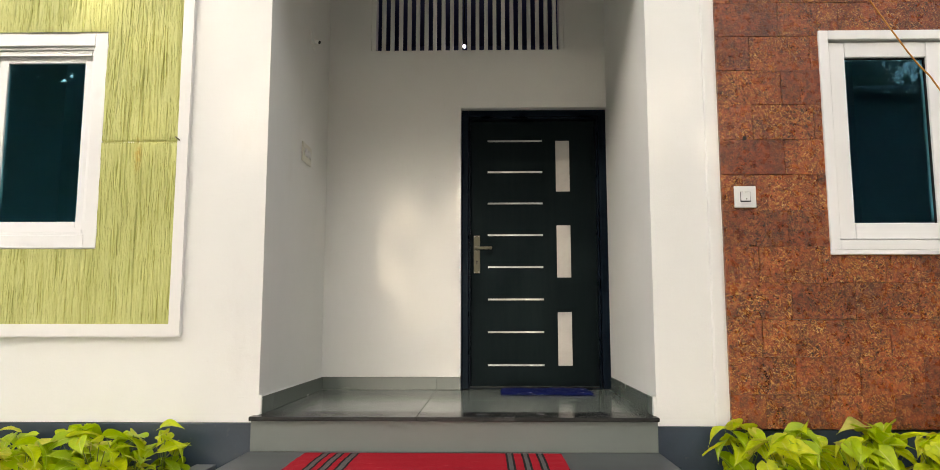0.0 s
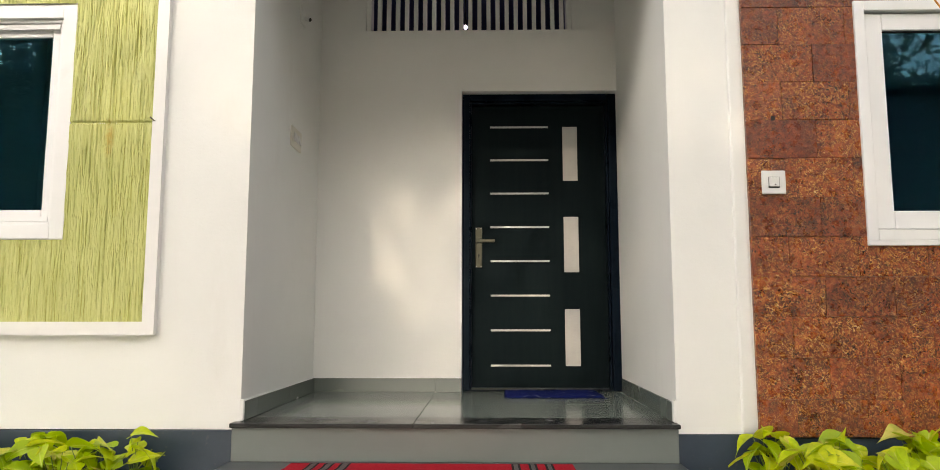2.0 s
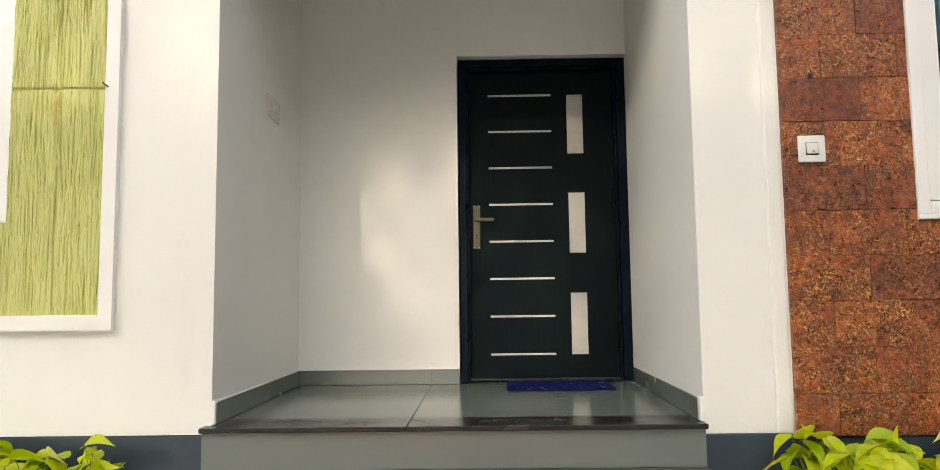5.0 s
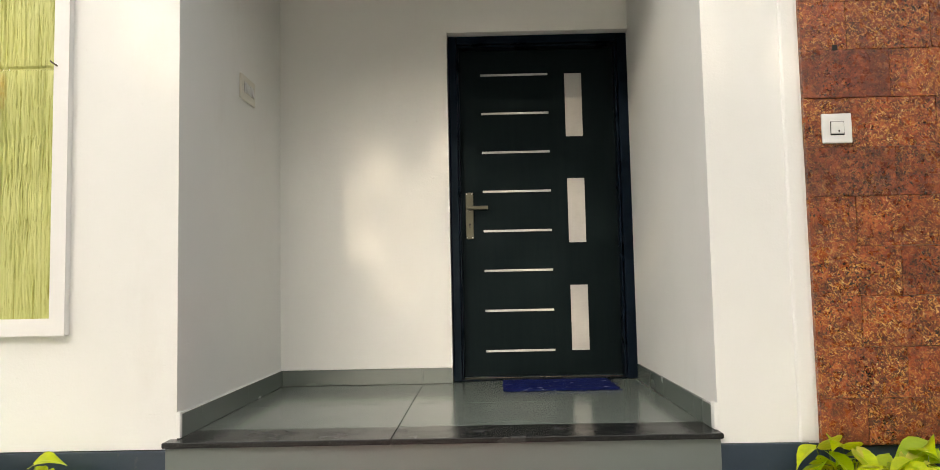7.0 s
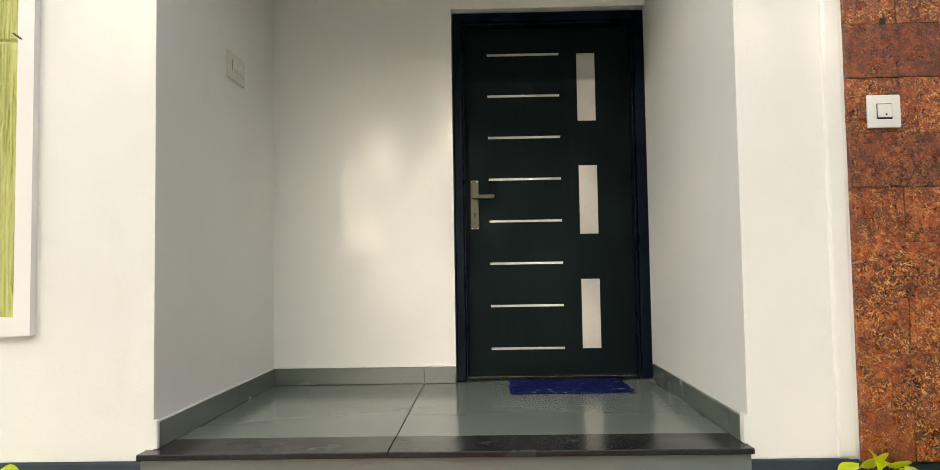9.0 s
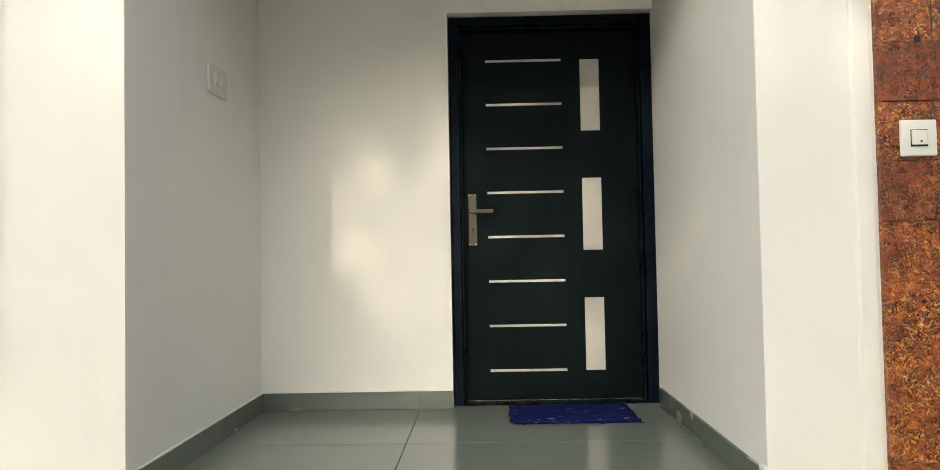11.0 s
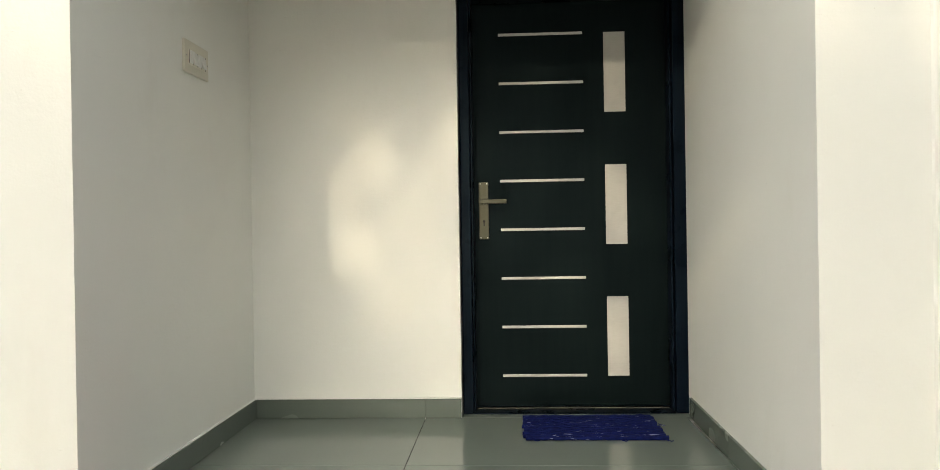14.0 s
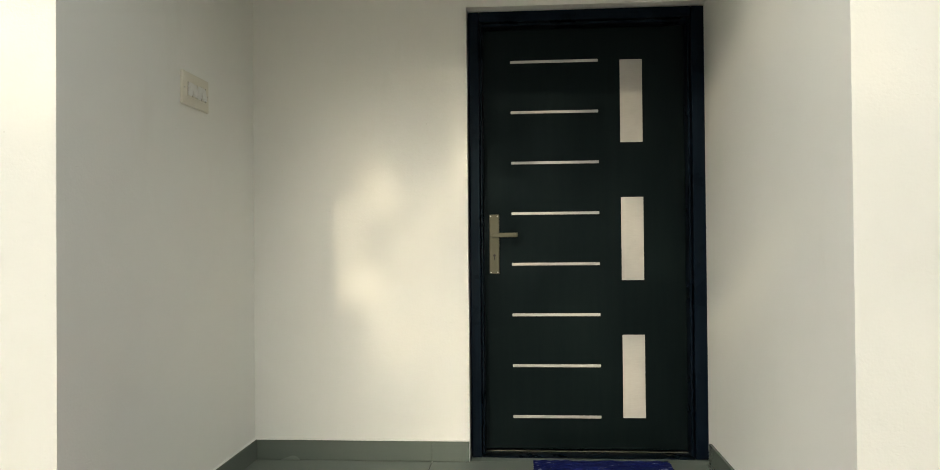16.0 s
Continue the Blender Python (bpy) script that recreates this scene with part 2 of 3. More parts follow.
def leaf_material():
    k = Mat("lime_leaf", rough=0.36, spec=0.45)
    rnd = k.node("ObjectInfo").outputs["Random"]
    a = k.ramp(rnd, [(0.0, (0.34, 0.50, 0.006)), (0.35, (0.54, 0.68, 0.008)), (0.72, (0.68, 0.75, 0.012)), (0.90, (0.76, 0.72, 0.05)), (1.0, (0.70, 0.62, 0.18))])
    c = k.mix(k.ramp(k.noise(28, 4, 0.6), [(0.42, 0.0), (0.68, 0.5)]), a, (0.34, 0.48, 0.004))
    c = k.mix(k.ramp(k.noise(90, 3), [(0.62, 0.0), (0.75, 0.5)]), c, (0.55, 0.58, 0.12))
    # midrib and side veins
    sep = k.node("SeparateXYZ")
    k.link(k.pos, sep.inputs[0])
    off = k.maths("ABSOLUTE", sep.outputs[1])
    rib = k.ramp(off, [(0.0008, 1.0), (0.0026, 0.0)])
    vein = k.maths("SINE", k.maths("MULTIPLY", k.maths("SUBTRACT", sep.outputs[0], k.maths("MULTIPLY", off, 0.8)), 420.0))
    c = k.mix(k.maths("MULTIPLY", rib, 0.55), c, (0.74, 0.76, 0.22))
    c = k.mix(k.ramp(vein, [(0.8, 0.0), (1.0, 0.10)]), c, (0.36, 0.48, 0.02))
    k.colour(c)
    k.bump(k.noise(60, 3), 0.7, 0.003)
    k.bump(vein, 0.2, 0.0012)
    k.p.inputs["Subsurface Weight"].default_value = 0.0
    # light shining through the blade
    tr = k.node("BsdfTranslucent")
    k.link(c, tr.inputs["Color"])
    mx = k.node("MixShader")
    mx.inputs[0].default_value = 0.38
    k.link(k.p.outputs[0], mx.inputs[1])
    k.link(tr.outputs[0], mx.inputs[2])
    k.link(mx.outputs[0], k.t.nodes["Material Output"].inputs[0])
    return k.m


LEAF = leaf_material()
STEM = Mat("green_stem", (0.16, 0.24, 0.04), 0.5).m


def soil():
    k = Mat("dark_soil", (0.05, 0.035, 0.022), 0.95)
    k.colour(k.ramp(k.noise(22, 6, 0.7), [(0.3, (0.02, 0.013, 0.008)), (0.7, (0.085, 0.06, 0.04))]))
    k.bump(k.noise(30, 6, 0.7), 1.0, 0.02)
    return k.m


SOIL = soil()


def paving():
    k = Mat("worn_concrete_yard", (0.2, 0.19, 0.17), 0.85)
    c = k.ramp(k.noise(0.8, 6, 0.65), [(0.3, (0.195, 0.20, 0.165)), (0.7, (0.28, 0.285, 0.24))])
    k.colour(k.mix(k.ramp(k.noise(35, 4), [(0.4, 0.0), (0.75, 0.5)]), c, (0.145, 0.147, 0.122)))
    k.bump(k.noise(60, 5, 0.7), 0.5, 0.004)
    return k.m


YARD = paving()


def bark():
    k = Mat("tree_bark", (0.09, 0.065, 0.045), 0.9)
    n = k.noise(1.0, 5, 0.65, k.scaled(14, 14, 3))
    k.colour(k.ramp(n, [(0.3, (0.05, 0.035, 0.025)), (0.7, (0.16, 0.125, 0.09))]))
    k.bump(n, 0.8, 0.03)
    return k.m


BARK = bark()


def foliage():
    k = Mat("tree_foliage", (0.05, 0.09, 0.025), 0.5)
    geo = k.node("NewGeometry")
    k.colour(k.ramp(geo.outputs["Random Per Island"], [(0.0, (0.028, 0.055, 0.014)), (0.6, (0.06, 0.105, 0.025)), (1.0, (0.11, 0.145, 0.035))]))
    return k.m


FOLIAGE = foliage()
SHEET = brushed("corrugated_sheet_metal", (0.20, 0.21, 0.22), 0.5, 0.6)
RENDER_GREY = white_plaster("grey_house_render", (0.075, 0.08, 0.085))
PALE = white_plaster("pale_house_paint", (0.42, 0.44, 0.44))
CABLE = Mat("orange_cable_sheath", (0.55, 0.22, 0.03), 0.45).m
ROD = Mat("rusty_wire", (0.16, 0.13, 0.11), 0.5, 0.6).m
KERB = tile_grey("grey_stone_slab", (0.14, 0.15, 0.155), (0.19, 0.20, 0.205), 0.5, 0.65)
bulb_mat = Mat("lit_led_bulb", (0.9, 0.9, 1.0), 0.3)
bulb_mat.p.inputs["Emission Color"].default_value = (0.82, 0.72, 1.0, 1)
bulb_mat.p.inputs["Emission Strength"].default_value = 60.0
BULB = bulb_mat.m


# ---- building helpers ----
def box(bm, x0, x1, y0, y1, z0, z1, bevel=0.0, seg=2):
    vs = [bm.verts.new((x, y, z)) for x in (x0, x1) for y in (y0, y1) for z in (z0, z1)]
    idx = ((0, 1, 3, 2), (4, 6, 7, 5), (0, 4, 5, 1), (2, 3, 7, 6), (0, 2, 6, 4), (1, 5, 7, 3))
    faces = [bm.faces.new([vs[i] for i in q]) for q in idx]
    if bevel:
        edges = list({e for f in faces for e in f.edges})
        bmesh.ops.bevel(bm, geom=edges, offset=bevel, segments=seg, affect="EDGES", profile=0.5)
    return bm


def boxes(*rows, bevel=0.0):
    bm = bmesh.new()
    for r in rows:
        box(bm, *r, bevel=bevel)
    return bm


def cyl(bm, a, b, r0, r1=None, n=16, caps=True):
    """A tapered round bar from a to b."""
    a, b = Vector(a), Vector(b)
    r1 = r0 if r1 is None else r1
    rot = (b - a).to_track_quat("Z", "Y").to_matrix()
    rings = []
    for p, r in ((a, r0), (b, r1)):
        rings.append([bm.verts.new(p + rot @ Vector((r * math.cos(2 * math.pi * i / n), r * math.sin(2 * math.pi * i / n), 0))) for i in range(n)])
    for i in range(n):
        j = (i + 1) % n
        bm.faces.new((rings[0][i], rings[0][j], rings[1][j], rings[1][i]))
    if caps:
        bm.faces.new(rings[0][::-1])
        bm.faces.new(rings[1])
    return bm


def tube(bm, pts, radii, n=8):
    """A round bar along a line of points."""
    pts = [Vector(p) for p in pts]
    rings = []
    for i, p in enumerate(pts):
        d = pts[min(i + 1, len(pts) - 1)] - pts[max(i - 1, 0)]
        rot = d.to_track_quat("Z", "Y").to_matrix()
        r = radii[i] if isinstance(radii, (list, tuple)) else radii
        rings.append([bm.verts.new(p + rot @ Vector((r * math.cos(2 * math.pi * k / n), r * math.sin(2 * math.pi * k / n), 0))) for k in range(n)])
    for a, b in zip(rings, rings[1:]):
        for k in range(n):
            j = (k + 1) % n
            bm.faces.new((a[k], a[j], b[j], b[k]))
    bm.faces.new(rings[0][::-1])
    bm.faces.new(rings[-1])
    return bm


def mesh_of(name, bm, material, smooth=False):
    me = bpy.data.meshes.new(name)
    bmesh.ops.recalc_face_normals(bm, faces=bm.faces)
    bm.to_mesh(me)
    bm.free()
    me.materials.append(material)
    if smooth:
        for p in me.polygons:
            p.use_smooth = True
    return me


def part(name, bm, material, parent=None, label="", smooth=False):
    ob = new(name, mesh_of(name, bm, material, smooth))
    if parent:
        ob.parent = parent
    if label:
        ob["label"] = label
    return ob


def structure(name, bm, material, label, category="wall", parent=None):
    return tagged(part(name, bm, material, parent), label, category, kind="structure")


def empty(name, label, category, at=(0, 0, 0), kind="", group=""):
    ob = new(name)
    ob.empty_display_size = 0.1
    ob.location = at
    return tagged(ob, label, category, group, kind)


def minus(rect, hole):
    """The rectangles that are left of one when a hole is cut out."""
    x0, x1, z0, z1 = rect
    a0, a1, b0, b1 = hole
    if x1 <= a0 or x0 >= a1 or z1 <= b0 or z0 >= b1:
        return [rect]
    out = []
    if x0 < a0:
        out.append((x0, a0, z0, z1))
    if x1 > a1:
        out.append((a1, x1, z0, z1))
    m0, m1 = max(x0, a0), min(x1, a1)
    if z0 < b0:
        out.append((m0, m1, z0, b0))
    if z1 > b1:
        out.append((m0, m1, b1, z1))
    return out


def wall_with_holes(x0, x1, y0, y1, z0, z1, holes):
    rects = [(x0, x1, z0, z1)]
    for hole in holes:
        rects = [r for q in rects for r in minus(q, hole)]
    return boxes(*[(a, b, y0, y1, c, d) for a, b, c, d in rects])


# ---- the plan ----
P = 0.5                                   # porch floor
LX, RX = -1.02, 1.075                     # porch side walls
BACK = -0.06                              # porch back wall
FL, FR, FP = -1.52, -1.55, -1.54                     # facade faces, plaster and stone backing
TOP, CEILING = 3.95, 3.75
LINTEL = 3.05
WIN_L = (-3.20, -1.941, 1.385, 2.604)
WIN_R = (1.985, 2.71, 1.361, 2.556)
DOOR = (-0.005, 1.105, P - 0.2, 2.604)
VENT = (-0.697, 0.783, 3.058, 3.62)


def right_x(y):
    """The porch's right wall runs a little askew."""
    return 1.063 + 0.020 * (y + 1.5)


# ---- large structure ----
bm = bmesh.new()
box(bm, -150, 150, -200, 60, -0.3, 0.0)
structure("ground", bm, YARD, "worn grey concrete yard in front of the house", "ground")
structure("wall_left", wall_with_holes(-3.9, LX, FL, -1.25, 0.462, TOP, [WIN_L]), WALL, "white painted plaster facade wall with a recessed window", "wall")
structure("wall_porch_left", boxes((-1.22, LX, -1.25, 0.14, P - 0.2, CEILING)), WALL, "white plaster side wall of the porch", "wall")
bm = boxes((RX, 1.40, FP, 0.14, 0.452, CEILING))
for v in bm.verts:
    if v.co.x < 1.2:
        v.co.x = right_x(v.co.y)
structure("wall_porch_right", bm, WALL, "white plaster pilaster and side wall of the porch", "wall")
structure("wall_back", wall_with_holes(LX, 1.12, BACK, 0.14, P - 0.2, CEILING, [DOOR, VENT]), WALL, "white plaster back wall of the porch with door and ventilator openings", "wall")
structure("wall_back_jamb", boxes((RX, 1.40, 0.14, 0.2, P, CEILING)), WALL, "white plaster return behind the door jamb", "wall")
structure("wall_right", wall_with_holes(1.40, 3.7, FR, -1.28, 0.443, TOP, [(WIN_R[0], WIN_R[1], WIN_R[2] - 0.025, WIN_R[3])]), WALL, "masonry wall behind the laterite stone cladding", "wall")
structure("lintel", boxes((LX, RX, FL, -1.3, LINTEL, TOP)), WALL, "white plaster beam over the porch opening", "beam")
structure("ceiling", boxes((-3.9, 3.7, -1.28, 0.14, CEILING, TOP)), CEIL, "white painted ceiling slab over the porch", "ceiling")
# unseen hall ceiling and added partitions, dark coloured so the slat gaps read shaded
structure("ceiling_hall", boxes((-3.9, 3.7, 0.14, 4.2, CEILING, TOP)), HALL_SHADE, "unseen hall ceiling behind the door, coloured dark in place of shade", "ceiling")
structure("wall_hall", boxes((-1.22, LX, 0.14, 1.6, P, CEILING), (1.12, 1.40, 0.2, 1.6, P, CEILING), (-1.22, 1.40, 1.6, 1.8, P, CEILING)), HALL_SHADE, "added hall walls behind the door, coloured dark in place of shade", "wall")
structure("wall_room_left", boxes((-3.9, -3.7, -1.25, 4.2, 0.3, CEILING)), ROOM_BOUNCE, "unseen room side wall, pale teal to brighten the glass", "wall")
structure("wall_room_right", boxes((3.5, 3.7, -1.28, 4.2, 0.3, CEILING)), ROOM_BOUNCE, "unseen room side wall, pale teal to brighten the glass", "wall")
# near back walls are added as reflectors behind the windows
structure("wall_room_back", boxes((-3.7, -1.22, 1.0, 1.2, 0.3, CEILING), (1.40, 3.5, 1.0, 1.2, 0.3, CEILING), (-3.7, 3.5, 4.0, 4.2, 0.3, CEILING)), ROOM_BOUNCE, "unseen room back wall, set close to bounce light to the glass", "wall")
structure("floor_room", boxes((-3.7, 3.5, 0.2, 4.0, 0.3, P - 0.01), (-3.7, -1.22, -1.25, 0.2, 0.3, P - 0.01), (1.40, 3.5, -1.28, 0.2, 0.3, P - 0.01)), ROOM_BOUNCE, "unseen room floor, pale teal to brighten the glass", "floor")
structure("plinth_left", boxes((-3.9, -1.045, FL - 0.008, -1.25, 0.0, 0.458), bevel=0.003), PLINTH, "blue-grey painted plinth below the white wall", "plinth")
structure("plinth_right", boxes((1.062, 1.4345, FP - 0.014, -1.25, 0.0, 0.4505), (1.435, 3.7, FR - 0.012, -1.25, 0.0, 0.438), bevel=0.003), PLINTH, "blue-grey painted plinth below pilaster and stone", "plinth")
structure("trim_pilaster", boxes((1.364, 1.4345, -1.552, FL + 0.01, 0.45, TOP), bevel=0.010), WALL, "narrow raised white plaster strip beside the stone", "trim")

# porch base and steps
porch_base = structure("floor", boxes((LX - 0.02, 1.06, -1.555, 0.1, 0.0, P - 0.014)), GROUT, "grey tiled porch floor with a black granite edge", "floor")
structure("step_upper", boxes((-1.045, 1.062, -2.36, -1.572, 0.0, 0.303)), GROUT, "dark grey tiled step below the porch", "step")
structure("step_lower", boxes((-1.12, 1.14, -2.78, -2.36, 0.0, 0.145), bevel=0.004), KERB, "low grey step at the foot of the porch", "step")


def slab_piece(name, x0, x1, y0, y1, z0, z1, material, parent, bevel=0.0015):
    cx, cy, cz = (x0 + x1) / 2, (y0 + y1) / 2, (z0 + z1) / 2
    bm = box(bmesh.new(), x0 - cx, x1 - cx, y0 - cy, y1 - cy, z0 - cz, z1 - cz, bevel, 1)
    ob = part(name, bm, material, parent)
    ob.location = (cx, cy, cz)
    return ob


G = 0.0013
JX, JY, EDGE = -0.18, -0.775, -1.348
for x0, x1 in ((LX, JX), (JX, 1.068)):
    for y0, y1 in ((JY, BACK), (EDGE, JY)):
        slab_piece("floor_tile", x0 + G, x1 - G, y0 + G, y1 - G, P - 0.013, P, FLOOR_TILE, porch_base)
slab_piece("floor_tile", -0.004, 1.104, BACK + G, 0.136, P - 0.013, P - 0.0005, FLOOR_TILE, porch_base)
for x0, x1 in ((-1.048, JX), (JX, 1.066)):
    slab_piece("granite_edge", x0 + 0.0004, x1 - 0.0004, -1.594, EDGE - G, P - 0.020, P + 0.0005, GRANITE, porch_base, 0.003)
slab_piece("riser_tile", -1.042, 1.060, -1.571, -1.557, 0.322, P - 0.021, RISER_TILE, porch_base)
upper = bpy.data.objects["step_upper"]
for x0, x1 in ((-1.05, 0.15), (0.15, 1.066)):
    slab_piece("tread_tile", x0 + G, x1 - G, -2.375, -1.573, 0.304, 0.322, TREAD_TILE, upper)
slab_piece("riser_tile", -1.043, 1.060, -2.374, -2.361, 0.147, 0.303, RISER_TILE, upper)

skirting = empty("baseboard", "grey tile skirting round the porch floor", "baseboard", kind="structure")
ST, SH = 0.013, 0.592
for y0, y1 in ((-1.50, -1.291), (-1.291, -0.699), (-0.699, BACK)):
    slab_piece("skirting_tile", LX, LX + ST, y0 + 0.0003, y1 - 0.0003, P + 0.001, SH, SKIRT_TILE, skirting)
for y0, y1 in ((-1.50, -1.255), (-1.255, -0.702), (-0.702, BACK)):
    ob = slab_piece("skirting_tile", RX - ST, RX, y0 + 0.0003, y1 - 0.0003, P + 0.001, SH, SKIRT_TILE, skirting)
    ob.location.x = right_x((y0 + y1) / 2) - ST / 2
    ob.rotation_euler.z = -math.atan(0.020)
for x0, x1 in ((LX + ST, JX), (JX, DOOR[0] - 0.002)):
    slab_piece("skirting_tile", x0 + 0.0003, x1 - 0.0003, BACK - ST, BACK, P + 0.001, SH, SKIRT_TILE, skirting)
# plaster bead left standing above the skirting
structure("trim_bead", boxes((LX, LX + 0.009, FL + 0.004, BACK, SH, SH + 0.006), (LX + 0.009, DOOR[0], BACK - 0.009, BACK, SH, SH + 0.006), bevel=0.002), WALL, "thin white plaster bead above the skirting", "trim")

# ---- front door ----
door = empty("door_1", "closed black front door with steel strips", "door", (0.54, 0.05, P), kind="structure")
OX, OY, OZ = -0.54, -0.05, -P


def dpart(name, bm, material, parent, label=""):
    bmesh.ops.translate(bm, verts=bm.verts, vec=(OX, OY, OZ))
    return part(name, bm, material, parent, label)


LY = 0.112                                # face of the leaf
for name, r in (("jamb", (0.001, 0.050, 0.0, 0.138, P + 0.001, 2.60)), ("jamb", (1.036, 1.100, 0.0, 0.138, P + 0.001, 2.60)), ("head", (0.0505, 1.0335, 0.0, 0.138, 2.552, 2.60))):
    dpart(name, boxes(r, bevel=0.004), FRAME_BLACK, door)
for name, r in (("stop_bead", (0.0505, 0.062, 0.028, 0.10, P + 0.007, 2.5515)), ("stop_bead", (1.022, 1.0335, 0.028, 0.10, P + 0.007, 2.5515)), ("stop_bead", (0.0625, 1.0215, 0.028, 0.10, 2.538, 2.5515))):
    dpart(name, boxes(r, bevel=0.003), FRAME_BLACK, door)
dpart("threshold", boxes((0.0505, 1.0335, 0.0, 0.138, P + 0.0005, P + 0.006), bevel=0.002), FRAME_BLACK, door)
dpart("weather_strip", boxes((0.064, 1.020, 0.080, 0.098, P + 0.0065, P + 0.0125), bevel=0.002), BRASS, door, "thin dull brass strip")
leaf = dpart("leaf", boxes((0.053, 1.031, LY, LY + 0.026, P + 0.013, 2.549), bevel=0.002), LEAF_BLACK, door, "black laminate door leaf")
for i in range(8):
    z = 0.667 + 0.2455 * i
    dpart("inlay_strip", boxes((0.196, 0.618, LY - 0.003, LY + 0.002, z - 0.0068, z + 0.0068), bevel=0.0012), STEEL, leaf, "brushed steel strip")
for z0, z1 in ((0.664, 1.062), (1.324, 1.723), (1.987, 2.386)):
    dpart("metal_panel", boxes((0.722, 0.828, LY - 0.003, LY + 0.002, z0, z1), bevel=0.0012), FROST, leaf, "satin pale grey panel")
dpart("handle_plate", boxes((0.087, 0.136, LY - 0.009, LY - 0.0005, 1.357, 1.645), bevel=0.003), BRONZE, leaf, "antique nickel lock plate")
bm = bmesh.new()
cyl(bm, (0.112, LY - 0.0095, 1.545), (0.112, LY - 0.052, 1.545), 0.011, n=20)
box(bm, 0.098, 0.226, LY - 0.064, LY - 0.050, 1.534, 1.556, 0.003)
dpart("lever", bm, BRONZE, leaf, "square lever handle")
bm = cyl(bmesh.new(), (0.112, LY - 0.0092, 1.545), (0.112, LY - 0.016, 1.545), 0.018, n=24)
dpart("rose", bm, BRONZE, leaf)
bm = cyl(bmesh.new(), (0.112, LY - 0.0092, 1.447), (0.112, LY - 0.0115, 1.447), 0.0065, n=16)
box(bm, 0.1090, 0.1150, LY - 0.0115, LY - 0.0092, 1.424, 1.444)
dpart("keyhole", bm, DARK, leaf)
for x, z in ((0.095, 1.637), (0.128, 1.637), (0.095, 1.365), (0.128, 1.365)):
    dpart("screw", cyl(bmesh.new(), (x, LY - 0.0092, z), (x, LY - 0.0108, z), 0.0035, n=12), STEEL, leaf)

# ---- ventilator over the door ----
vent = empty("window_3", "white ventilator grille with upright slats above the door", "ventilator", (0.043, 0.0, VENT[2]), kind="structure")
VX, VZ = -0.043, -VENT[2]


def vpart(name, bm, material, label=""):
    bmesh.ops.translate(bm, verts=bm.verts, vec=(VX, 0, VZ))
    return part(name, bm, material, vent, label)


vpart("frame_side", boxes((VENT[0], -0.664, -0.040, 0.07, VENT[2], VENT[3])), WALL)
vpart("frame_side", boxes((0.749, VENT[1], -0.040, 0.07, VENT[2], VENT[3])), WALL)
for i in range(21):
    x = -0.638 + 0.0659 * (i + 0.5) + 0.0005
    vpart("slat", boxes((x - 0.0145, x + 0.0145, -0.044, 0.0, VENT[2] + 0.001, VENT[3] - 0.001), bevel=0.002), WALL)
lamp = empty("pendant_bulb", "small lit white bulb hanging behind the ventilator", "bulb", (0.012, 0.24, 3.205))
bm = bmesh.new()
bmesh.ops.create_uvsphere(bm, u_segments=16, v_segments=10, radius=0.0115)
part("globe", bm, BULB, lamp, smooth=True)
part("holder", cyl(bmesh.new(), (0, 0, 0.015), (0, 0, 0.06), 0.013, 0.010), DARK, lamp)
part("cord", cyl(bmesh.new(), (0, 0, 0.06), (0, 0, CEILING - 3.205), 0.003, n=8), DARK, lamp)


# ---- windows ----
def ring(x0, x1, z0, z1, w, y0, y1, bevel=0.003):
    """A mitred-looking frame of four bars."""
    return boxes((x0, x0 + w, y0, y1, z0, z1), (x1 - w, x1, y0, y1, z0, z1), (x0 + w, x1 - w, y0, y1, z0, z0 + w), (x0 + w, x1 - w, y0, y1, z1 - w, z1), bevel=bevel)


def pane(parent, x0, x1, z0, z1, y):
    ob = part("pane", boxes((x0, x1, y, y + 0.005, z0, z1)), GLASS, parent, "dark tinted glass")
    ob.visible_shadow = False
    return ob


def casement_window():
    x0, x1, z0, z1 = WIN_R
    w = empty("window_1", "white framed casement window with dark glass", "window", kind="structure")
    part("surround", ring(x0, x1, z0, z1, 0.050, -1.590, -1.44), UPVC, w)
    part("window_frame", ring(x0 + 0.0505, x1 - 0.0505, z0 + 0.0505, z1 - 0.0505, 0.018, -1.538, -1.44), UPVC, w)
    sash = part("sash", ring(x0 + 0.0585, x1 - 0.0585, z0 + 0.0585, z1 - 0.0585, 0.086, -1.566, -1.50, 0.005), UPVC, w)
    part("gasket", ring(x0 + 0.145, x1 - 0.145, z0 + 0.145, z1 - 0.145, 0.003, -1.552, -1.53, 0.001), DARK, sash)
    pane(sash, x0 + 0.142, x1 - 0.142, z0 + 0.142, z1 - 0.142, -1.54)
    part("window_sill", boxes((x0, x1, -1.590, -1.46, z0 - 0.025, z0 - 0.0005), bevel=0.003), UPVC, w)
    # thin dark strip stands in for the shade in the top groove
    part("groove_shade", boxes((x0 + 0.055, x1 - 0.055, -1.5395, -1.5385, z1 - 0.0575, z1 - 0.0530)), DARK, w)
    return w


